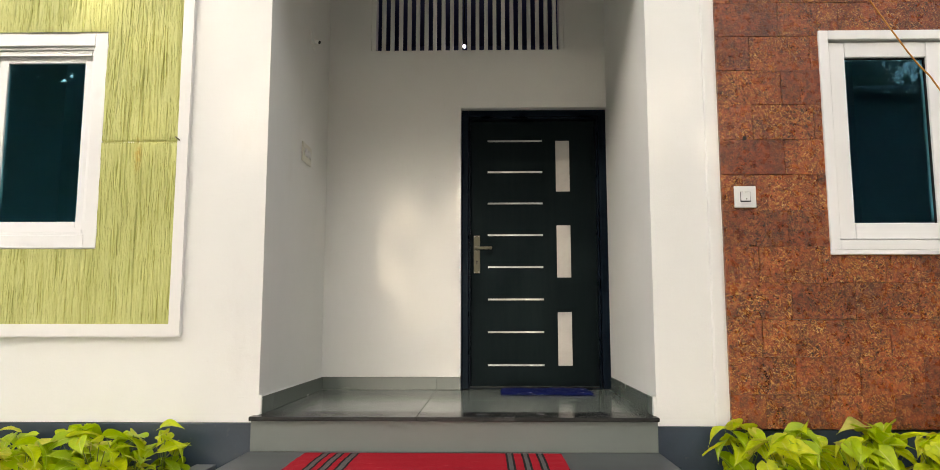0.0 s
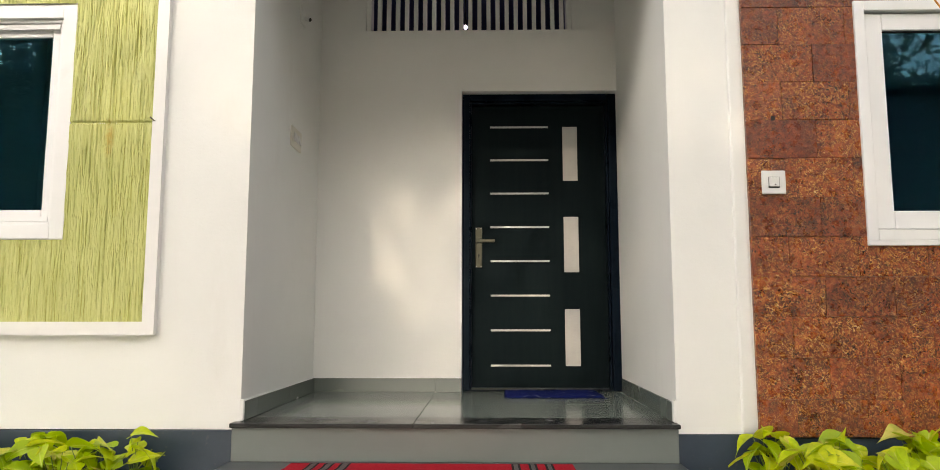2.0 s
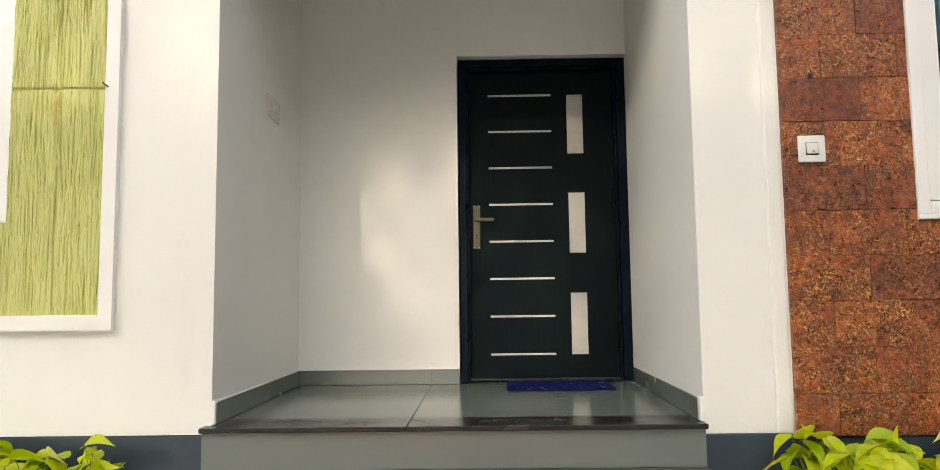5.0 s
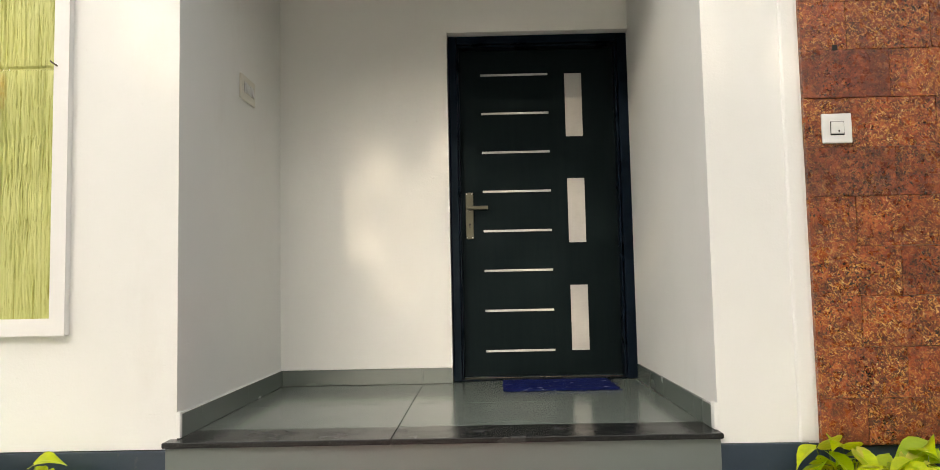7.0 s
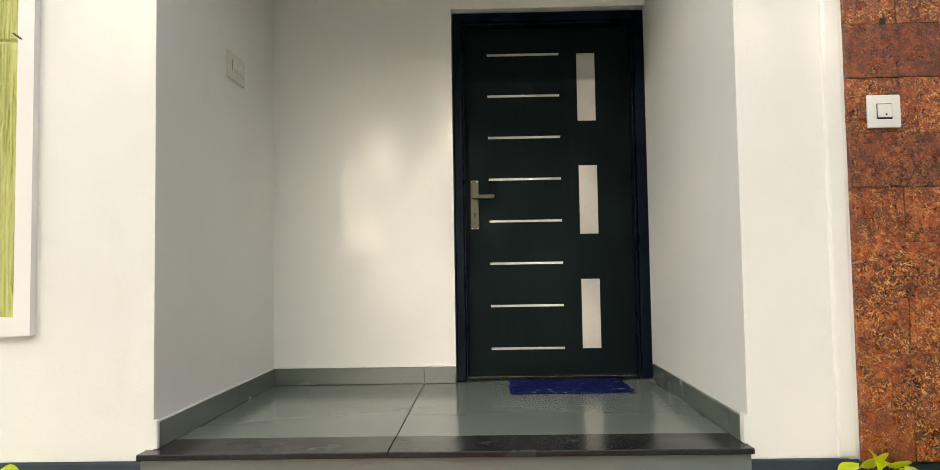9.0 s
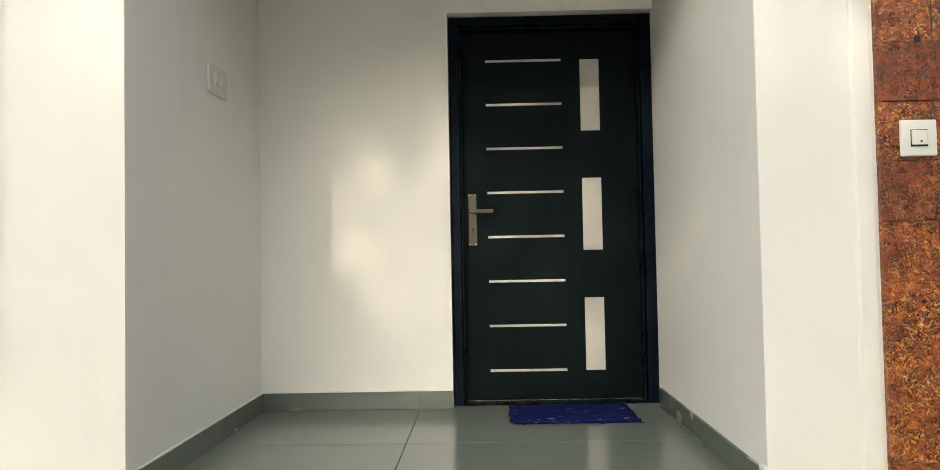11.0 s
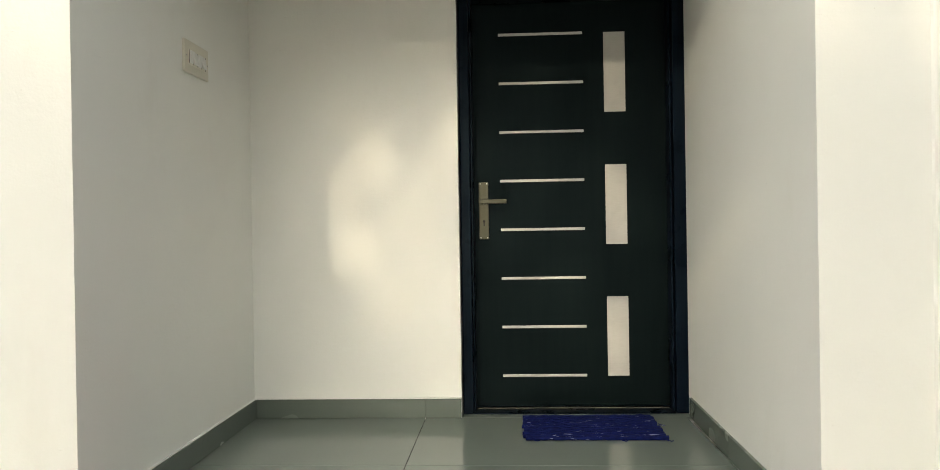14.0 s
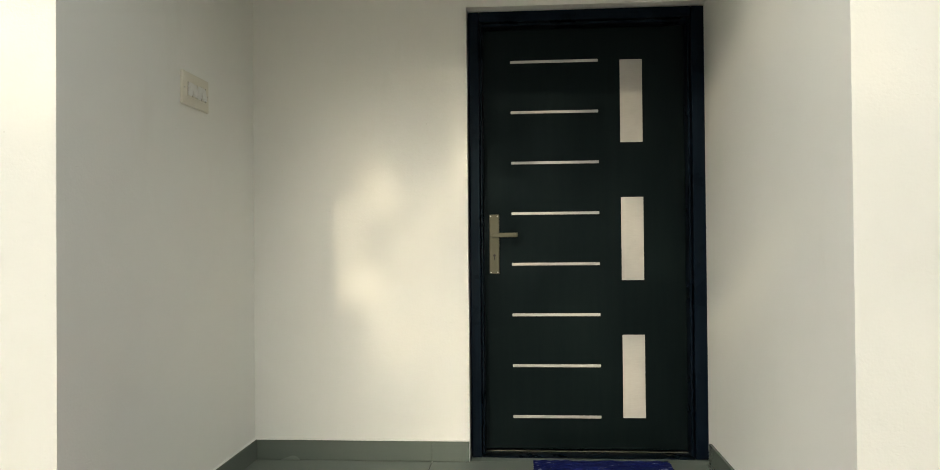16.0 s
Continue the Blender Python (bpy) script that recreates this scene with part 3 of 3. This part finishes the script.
def sliding_window():
    x0, x1, z0, z1 = WIN_L
    w = empty("window_2", "white framed sliding window with dark glass", "window", kind="structure")
    part("surround", ring(x0, x1, z0, z1, 0.072, -1.508, -1.36), UPVC, w)
    part("track_frame", ring(x0 + 0.0725, x1 - 0.0725, z0 + 0.0725, z1 - 0.0725, 0.016, -1.490, -1.36), UPVC, w)
    part("inner_track", ring(x0 + 0.089, x1 - 0.089, z0 + 0.089, z1 - 0.089, 0.014, -1.472, -1.36), UPVC, w)
    a0, a1, b0, b1 = x0 + 0.1035, x1 - 0.1035, z0 + 0.1035, z1 - 0.1035
    mid = -2.558
    sash = part("sash", ring(mid - 0.03, a1, b0, b1, 0.050, -1.452, -1.424), UPVC, w)
    pane(sash, mid + 0.01, a1 - 0.04, b0 + 0.04, b1 - 0.04, -1.44)
    sash = part("sash", ring(a0, mid + 0.005, b0, b1, 0.050, -1.420, -1.392), UPVC, w)
    pane(sash, a0 + 0.04, mid - 0.01, b0 + 0.04, b1 - 0.04, -1.408)
    part("track_lip", boxes((a0, a1, -1.478, -1.474, b1 - 0.016, b1 + 0.010), (a0, a1, -1.478, -1.474, b0 - 0.010, b0 + 0.010)), UPVC, w)
    return w


casement_window()
sliding_window().location.y = -0.018

# ---- green combed panel with its white border ----
GX0, GX1, GZ0, GZ1 = -3.60, -1.508, 0.976, 3.3


def comb_height(x, z):
    """Depth of the upright strokes of a plasterer's comb."""
    wob = 0.012 * noise.noise((x * 3.0, 0.0, z * 2.2)) + 0.004 * noise.noise((x * 17.0, 3.0, z * 9.0))
    a = noise.noise(((x + wob) * 58.0, 7.0, z * 2.4))
    b = noise.noise(((x + wob) * 110.0, 11.0, z * 6.0))
    keep = max(0.0, min(1.0, 0.65 + 1.5 * noise.noise((x * 22.0, 2.0, z * 6.0))))
    h = 0.003 - 0.0100 * keep * (1.0 - min(1.0, abs(a) * 6.5)) - 0.0042 * (1.0 - min(1.0, abs(b) * 5.0))
    h += 0.0018 * noise.noise((x * 30.0, 5.0, z * 9.0)) + 0.0060 * max(0.0, noise.noise((x * 62.0, 9.0, z * 44.0)) - 0.15)
    return h


panel = empty("green_panel", "lime green plaster panel combed into upright ridges", "wall panel")
NX, NZ = 900, 420
xs = [GX0 + (GX1 - GX0) * i / NX for i in range(NX + 1)]
zs = [GZ0 + (GZ1 - GZ0) * j / NZ for j in range(NZ + 1)]
verts, faces = [], []
GROOVE_X, GROOVE_Z = -1.722, 1.975
for z in zs:
    for x in xs:
        d = comb_height(x, z)
        gx = GROOVE_X + 0.004 * noise.noise((0.0, 1.0, z * 5.0))
        if abs(z - GROOVE_Z) < 0.0034 or abs(x - gx) < 0.0026:
            d = min(d, 0.0) - 0.008
        verts.append((x, FL - 0.012 - d, z))
for j in range(NZ):
    for i in range(NX):
        cx, cz = (xs[i] + xs[i + 1]) / 2, (zs[j] + zs[j + 1]) / 2
        if WIN_L[0] - 0.002 < cx < WIN_L[1] + 0.002 and WIN_L[2] - 0.004 < cz < WIN_L[3] + 0.004:
            continue
        a = j * (NX + 1) + i
        faces.append((a, a + 1, a + NX + 2, a + NX + 1))
me = bpy.data.meshes.new("combed_plaster")
me.from_pydata(verts, [], faces)
me.materials.append(GREEN)
ob = new("combed_plaster", me)
ob.parent = panel
for p in me.polygons:
    p.use_smooth = True
part("border", boxes((GX1, GX1 + 0.060, FL - 0.034, FL, GZ0 - 0.066, GZ1), (GX0 - 0.058, GX1, FL - 0.034, FL, GZ0 - 0.066, GZ0), (GX0 - 0.058, GX0, FL - 0.034, FL, GZ0, GZ1)), TRIM, panel, "white raised border")

hook = empty("wire_hook", "small bent wire nail in the white border", "hook", (-1.500, FL - 0.034, 1.982))
part("shank", tube(bmesh.new(), [(0.01, 0.03, -0.008), (0.005, 0.0, -0.006), (-0.004, -0.020, 0.002), (-0.009, -0.025, 0.008)], 0.0034), ROD, hook, smooth=True)

# ---- switches ----
bell = empty("bell_switch", "white square doorbell switch on the stone wall", "switch", (1.553, -1.576, 1.644))
part("plate", boxes((-0.058, 0.058, -0.011, 0.0, -0.058, 0.058), bevel=0.005), PLASTIC, bell)
part("recess", boxes((-0.0265, 0.0265, -0.0118, -0.0105, -0.0275, 0.0265)), DARK, bell)
bm = box(bmesh.new(), -0.0245, 0.0245, -0.0165, -0.0112, -0.022, 0.0245, 0.0025)
part("button", bm, PLASTIC, bell)
part("indicator", cyl(bmesh.new(), (0.004, -0.0165, -0.012), (0.004, -0.0178, -0.012), 0.0034, n=12), DOT, bell)

sw = empty("switch_board", "cream switch plate with rockers on the porch wall", "switch", (LX, -0.69, 2.10))
part("plate", boxes((0.0, 0.012, -0.112, 0.112, -0.064, 0.064), bevel=0.004), PLASTIC_OLD, sw)
part("bezel", boxes((0.0115, 0.0140, -0.078, 0.078, -0.030, 0.030), bevel=0.001), PLASTIC_OLD, sw)
for i, tilt in enumerate((9, -9, 9, -9)):
    bm = box(bmesh.new(), 0.0, 0.007, -0.0165, 0.0165, -0.024, 0.024, 0.0015)
    ob = part("rocker", bm, PLASTIC, sw)
    ob.matrix_local = pose(0.0125, -0.057 + 0.038 * i, 0.0, 0, tilt, 0)
for i in range(5):
    y = -0.076 + 0.038 * i
    part("gap", boxes((0.0138, 0.0146, y - 0.0012, y + 0.0012, -0.027, 0.027)), DARK, sw)
for y in (-0.098, 0.098):
    part("screw", cyl(bmesh.new(), (0.012, y, 0), (0.0132, y, 0), 0.003, n=10), STEEL, sw)

stub = empty("conduit_box", "small white conduit outlet high on the porch wall", "conduit", (LX, -0.60, 2.935))
bm = box(bmesh.new(), 0.0, 0.010, -0.055, 0.055, -0.055, 0.055, 0.003)
part("cover", bm, WALL, stub)
part("pipe_stub", cyl(bmesh.new(), (0.004, 0.03, 0.0), (0.048, 0.012, -0.018), 0.0135, n=16), WALL, stub)
part("pipe_mouth", cyl(bmesh.new(), (0.0475, 0.0122, -0.0178), (0.0495, 0.0114, -0.0186), 0.0122, n=16), DARK, stub)

hole = box(bmesh.new(), 1.557, 1.577, -1.5762, -1.5735, 1.953, 1.975)
part("fixing_hole", hole, DARK, tagged(new("laterite_hole"), "small square fixing hole in the laterite stone", "hole"))
for side, x0, x1 in (("left", LX - 0.004, LX + 0.015), ("right", right_x(-1.5) - 0.015, right_x(-1.5) + 0.004)):
    y0 = FL - 0.001 if side == "left" else FP - 0.001
    bm = box(bmesh.new(), x0, x1, y0, -1.5015, P + 0.003, SH + 0.012, 0.004)
    structure("trim_corner_" + side, bm, WALL, "lump of white plaster closing the skirting end", "trim")

# ---- rugs ----
rug = empty("door_mat", "dark blue woven rag mat before the door", "mat", (0.59, -0.265, P))
bm = bmesh.new()
rows = 22
for i in range(rows):
    y = -0.190 + 0.38 * (i + 0.5) / rows
    pts, rad = [], []
    e0 = random.uniform(-0.008, 0.008)
    for k in range(25):
        u = k / 24
        x = -0.303 + e0 + (0.606 + random.uniform(-0.004, 0.004)) * u
        pts.append((x, y + random.uniform(-0.0016, 0.0016), 0.0075 + random.uniform(-0.001, 0.0022)))
        rad.append(0.0088 + random.uniform(-0.0015, 0.0018))
    tube(bm, pts, rad, 6)
for v in bm.verts:
    v.co.z = max(v.co.z, 0.001)
part("weave", bm, BLUE_RUG, rug, smooth=True)
for x, y in ((0.10, -0.196), (0.29, -0.197), (-0.27, -0.190), (0.31, 0.05)):
    bm = bmesh.new()
    tube(bm, [(x, y + 0.01, 0.006), (x + 0.008, y - 0.008, 0.006), (x + 0.022, y - 0.013, 0.004), (x + 0.030, y - 0.005, 0.004)], 0.0022, 5)
    part("loose_thread", bm, BLUE_RUG, rug)

carpet = empty("carpet", "red carpet runner with grey and black stripes", "carpet", (-0.09, -1.96, 0.3225))
CW = 0.645


def strip(name, x0, x1, material, label=""):
    bm = box(bmesh.new(), x0, x1, -0.32, 0.32, 0.0, 0.010)
    bmesh.ops.subdivide_edges(bm, edges=[e for e in bm.edges if abs(e.verts[0].co.y - e.verts[1].co.y) > 0.1], cuts=24)
    for v in bm.verts:
        if v.co.z > 0.005:
            v.co.z += 0.0016 * math.sin(v.co.y * 17.0) + 0.001 * math.sin(v.co.y * 53.0)
    part(name, bm, material, carpet, label)


cuts = []
for a, b in ((0.090, 0.132), (0.160, 0.203), (0.232, 0.278), (1.010, 1.050), (1.088, 1.126), (1.162, 1.200)):
    cuts.append((a - CW, b - CW))
x = -CW
for a, b in cuts:
    strip("red_field", x, a, RED_RUG)
    strip("black_line", a, a + 0.010, BLACK_RUG)
    strip("grey_stripe", a + 0.010, b - 0.010, GREY_RUG)
    strip("black_line", b - 0.010, b, BLACK_RUG)
    x = b
strip("red_field", x, CW, RED_RUG)

# ---- cable ----
cable = empty("loose_cable", "orange cable hanging in front of the window", "cable", (2.0, -1.66, 2.9))
part("cord", tube(bmesh.new(), [(-0.02, 0.03, 0.05), (0.10, 0.0, -0.02), (0.228, 0.0, -0.2), (0.30, 0.0, -0.315), (0.352, 0.0, -0.398), (0.41, 0.0, -0.49), (0.465, 0.0, -0.568), (0.52, 0.0, -0.63), (0.57, 0.0, -0.712), (0.60, 0.0, -0.82), (0.645, 0.0, -1.0), (0.66, 0.03, -1.2), (0.67, 0.06, -2.45)], 0.0042), CABLE, cable, smooth=True)

# ---- planting beds ----
structure("kerb_slab", boxes((-1.335, -1.228, -2.30, FL - 0.01, 0.0, 0.25), bevel=0.004), KERB, "narrow grey stone kerb beside the planting bed", "kerb")


def bed(name, x0, x1):
    bm = bmesh.new()
    nx, ny = 60, 16
    g = [[bm.verts.new((x0 + (x1 - x0) * i / nx, -2.25 + 0.735 * j / ny, 0.10 + 0.03 * noise.noise((i * 0.5, j * 0.5, 2.0)) if 0 < i < nx and 0 < j < ny else 0.0)) for j in range(ny + 1)] for i in range(nx + 1)]
    for i in range(nx):
        for j in range(ny):
            bm.faces.new((g[i][j], g[i + 1][j], g[i + 1][j + 1], g[i][j + 1]))
    structure(name, bm, SOIL, "dark loose soil of the planting bed", "soil")


bed("soil_left", -3.9, -1.34)
bed("soil_right", 1.10, 3.7)


def leaf_mesh(name, length, width, fold, droop, wave, seed):
    """A heart-shaped blade, folded along its midrib, tip bent down."""
    rng = random.Random(seed)
    bm = bmesh.new()
    n = 9
    prof = (0.26, 0.78, 1.0, 0.98, 0.86, 0.68, 0.47, 0.27, 0.11, 0.0)
    rows = []
    for i in range(n + 1):
        u = i / n
        w = width / 2 * prof[i]
        x = length * u
        z = -droop * length * u * u + 0.06 * length * math.sin(u * 3.1)
        side = wave * length * math.sin(u * 2.6 + seed)
        back = -0.13 * length * (1 - u) ** 3
        row = []
        for s in (-1.0, -0.55, 0.0, 0.55, 1.0):
            lift = fold * w * abs(s) ** 1.3 + wave * length * 0.35 * math.sin(5 * u + s * 2 + seed) * abs(s)
            row.append(bm.verts.new((x + back * abs(s), w * s + side * u, z + lift + rng.uniform(-1, 1) * 0.008 * length)))
        rows.append(row)
    for a, b in zip(rows, rows[1:]):
        for k in range(4):
            bm.faces.new((a[k], a[k + 1], b[k + 1], b[k]))
    bmesh.ops.remove_doubles(bm, verts=bm.verts, dist=0.0004)
    return mesh_of(name, bm, LEAF, True)


BLADES = [leaf_mesh("leaf", 0.122 + 0.013 * (i % 3), 0.086 + 0.009 * (i % 4), 0.12 + 0.14 * (i % 3), 0.10 + 0.14 * (i % 4), 0.04 + 0.03 * (i % 3), i) for i in range(9)]


def foliage_plant(x, y, height, count, seed, spread=0.13):
    """A leafy clump: thin stalks from one root, each with a heart-shaped blade."""
    rng = random.Random(seed)
    plant = empty("foliage_plant", "lime green foliage plant with heart-shaped leaves in the bed", "plant", (x, y, 0.10), group="plants along the wall")
    for i in range(count):
        az = rng.uniform(0, 2 * math.pi)
        up = height * rng.uniform(0.35, 1.0) * (1.0 if i else 1.03)
        r = spread * rng.uniform(0.25, 1.0) * (1.25 - 0.5 * up / height)
        tip = Vector((r * math.cos(az), r * math.sin(az) * 0.9, up))
        base = Vector((0.02 * math.cos(az), 0.02 * math.sin(az), 0.0))
        mid = base.lerp(tip, 0.55) + Vector((-0.015 * math.cos(az), -0.015 * math.sin(az), 0.03))
        stalk = part("stalk", tube(bmesh.new(), [base, mid, tip], [0.0032, 0.0026, 0.0016], 5), STEM, plant, smooth=True)
        ob = new("leaf", rng.choice(BLADES))
        ob.parent = stalk
        turn = math.degrees(az) * 0.5 - 180 + rng.gauss(0, 50)
        # blades lean out to the light at the front
        ob.matrix_local = Matrix.Translation(tip) @ pose(0, 0, 0, 0, 0, turn) @ pose(0, 0, 0, rng.uniform(-34, 34), rng.uniform(-28, 52), 0) @ Matrix.Scale(rng.uniform(0.75, 1.2), 4)
    return plant


for i, (x, y, hgt, n) in enumerate(((-1.42, -1.72, 0.38, 14), (-1.57, -1.80, 0.36, 15), (-1.70, -1.84, 0.34, 20), (-1.86, -1.70, 0.37, 22), (-2.04, -1.86, 0.33, 22), (-2.24, -1.74, 0.35, 22), (-2.48, -1.82, 0.36, 22), (-2.75, -1.75, 0.35, 18),
                                   (1.44, -1.74, 0.37, 24), (1.58, -1.90, 0.35, 24), (1.72, -1.74, 0.37, 26), (1.92, -1.88, 0.34, 26), (2.10, -1.74, 0.39, 26), (2.28, -1.88, 0.35, 26), (2.46, -1.76, 0.39, 26), (2.68, -1.86, 0.37, 24), (2.95, -1.78, 0.36, 20))):
    foliage_plant(x, y, hgt, int(n * 1.45), 100 + i)


# ---- across the yard: trees and a neighbouring house seen in the window glass, and trees added to block light ----
def tree(x, y, height, crown, seed, leaves, size=1.0):
    rng = random.Random(seed)
    thing = empty("tree", "tall broadleaf tree behind the viewpoint, dense dark green crown screening the light", "tree", (x, y, 0), group="trees across the yard")
    bm = bmesh.new()
    trunk_top = height * 0.55
    line = [(0.25 * math.sin(i * 0.9 + seed) * i / 6, 0.2 * math.cos(i * 1.1 + seed) * i / 6, trunk_top * i / 6) for i in range(7)]
    tube(bm, line, [0.26 - 0.022 * i for i in range(7)], 10)
    ends = []
    for k in range(9):
        az, st = k * 2.4 + rng.uniform(-0.3, 0.3), rng.uniform(0.5, 1.0)
        a = Vector(line[-1]) * st
        b = a + Vector((math.cos(az) * crown * 0.75, math.sin(az) * crown * 0.75, height * rng.uniform(0.12, 0.38)))
        m = a.lerp(b, 0.5) + Vector((0, 0, -0.25))
        tube(bm, [a, m, b], [0.11, 0.07, 0.025], 7)
        ends += [m.lerp(b, 0.5), b]
    part("trunk", bm, BARK, thing)
    verts, faces = [], []
    clumps = []
    for e in ends:
        for _ in range(3):
            clumps.append((e + Vector((rng.gauss(0, 1), rng.gauss(0, 1), rng.gauss(0, 0.7))) * crown * 0.28, crown * rng.uniform(0.16, 0.32)))
    for i in range(leaves):
        c, r = clumps[i % len(clumps)]
        p = c + Vector((rng.gauss(0, 1), rng.gauss(0, 1), rng.gauss(0, 0.8))) * r * 0.6
        s = rng.uniform(0.07, 0.15) * size
        m = Euler((rng.uniform(-1.2, 1.2), rng.uniform(-1.2, 1.2), rng.uniform(0, 6.3))).to_matrix()
        b = len(verts)
        for q in ((-s, 0, 0), (0, -s * 0.42, s * 0.12), (s, 0, -s * 0.2), (0, s * 0.42, s * 0.12)):
            verts.append(p + m @ Vector(q))
        faces.append((b, b + 1, b + 2, b + 3))
    me = bpy.data.meshes.new("crown")
    me.from_pydata(verts, [], faces)
    me.materials.append(FOLIAGE)
    new("crown", me).parent = thing
    return thing


# first tree dapples the sun; x = 2.6, 1.2, -8.2 are added light blockers
for i, (x, y, hgt, cr, n, size) in enumerate(((-3.65, -14.2, 11.0, 3.1, 8000, 1.25), (2.6, -15.2, 13.0, 3.6, 15000, 1.5), (3.0, -19.0, 11.0, 4.0, 7000, 1.0), (8.5, -18.5, 12.0, 4.2, 2400, 1.0), (13.5, -17.5, 11.0, 4.2, 3500, 1.0),
                                                   (-6.2, -9.8, 5.6, 2.4, 7500, 1.0), (-10.5, -8.8, 5.4, 2.6, 9000, 1.0), (-9.0, -13.5, 6.8, 3.0, 9000, 1.0), (-13.0, -10.5, 5.2, 3.0, 9000, 1.0), (-8.2, -15.6, 10.0, 2.9, 9000, 1.2), (1.2, -12.6, 10.5, 2.5, 13000, 1.5))):
    tree(x, y, hgt, cr, 40 + i, n, size)
# far row, thickened to screen the low sky from the porch
for i, (x, y, hgt, cr) in enumerate(((-22, -17, 8, 5.0), (-17, -22, 12, 5.0), (-11.5, -23, 12, 4.6), (-6.0, -24, 8.5, 4.0), (-0.5, -24, 12, 4.6), (5.0, -23, 14, 4.8), (10.5, -24, 14, 5.0), (16.5, -22, 14, 5.0), (21, -16, 13, 5.0), (18, -8, 12, 4.6))):
    tree(x, y, hgt, cr, 70 + i, 5200 if 4 < x < 17 else 7000, 1.25 if 4 < x < 17 else 2.2)

house = empty("neighbour_house", "grey neighbouring house with a corrugated metal roof", "house", (7.5, -11.5, 0))
part("wall", boxes((-4.0, 4.5, -2.5, 2.0, 0.0, 4.6)), RENDER_GREY, house)
bm = bmesh.new()
N = 400
top, low = [], []
for i in range(N + 1):
    x = -4.5 + 9.5 * i / N
    w = 0.018 * math.sin(i * math.pi / 2)
    low.append(bm.verts.new((x, 2.5, 4.72 + w)))
    top.append(bm.verts.new((x, -0.4, 5.70 + w)))
for i in range(N):
    bm.faces.new((low[i], low[i + 1], top[i + 1], top[i]))
ob = part("roof", bm, SHEET, house, "corrugated metal sheet roof")
mod = ob.modifiers.new("thickness", "SOLIDIFY")
mod.thickness = 0.02
part("gable", boxes((-4.0, 4.5, -2.5, -0.5, 4.6, 5.6)), RENDER_GREY, house)
for x in (-2.6, 0.4, 3.0):
    part("wall_panel", boxes((x - 0.5, x + 0.5, 2.0, 2.08, 2.85, 3.45), bevel=0.01), PALE, house, "pale painted panel")

# ---- laterite cladding, stone by stone ----
cladding = tagged(new("laterite_cladding"), "reddish brown laterite stone tile cladding on the facade", "wall cladding")
COURSE, LONG = 0.1914, 0.327
bricks = {}


def stone(x0, x1, z0, z1, rng):
    w, h = x1 - x0 - 0.0008, z1 - z0 - 0.0008
    if w < 0.01 or h < 0.01:
        return
    key = (round(w, 3), round(h, 3), rng.randrange(4))
    if key not in bricks:
        bm = bmesh.new()
        box(bm, -w / 2, w / 2, -0.012, 0.012, -h / 2, h / 2)
        front = [f for f in bm.faces if f.calc_center_median().y < -0.011]
        bmesh.ops.bevel(bm, geom=list(front[0].edges), offset=0.0018, segments=1, affect="EDGES", profile=0.5)
        for v in bm.verts:
            if v.co.y < 0:
                v.co += Vector((rng.uniform(-1, 1) * 0.0010, rng.uniform(-1, 1) * 0.0007, rng.uniform(-1, 1) * 0.0010))
        bricks[key] = mesh_of("stone_tile", bm, LATERITE)
    ob = new("stone_tile", bricks[key])
    ob.parent = cladding
    ob.location = ((x0 + x1) / 2, -1.563 + rng.uniform(-0.0012, 0.0012), (z0 + z1) / 2)


rng = random.Random(5)
for k in range(-1, 16):
    z0, z1 = 0.4247 + COURSE * k, 0.4247 + COURSE * (k + 1)
    z0, z1 = max(z0, 0.443), min(z1, 3.3)
    if z1 - z0 < 0.012:
        continue
    x = 1.614 - LONG if k % 2 == 0 else 1.774 - LONG
    while x < 3.68:
        r = (1.436 if x < 1.46 else x, min(x + LONG, 3.68), z0, z1)
        if r[1] - r[0] > 0.01:
            for q in minus(r, (WIN_R[0] + 0.002, WIN_R[1] - 0.002, WIN_R[2] - 0.023, WIN_R[3] - 0.002)):
                stone(*q, rng)
        x += LONG
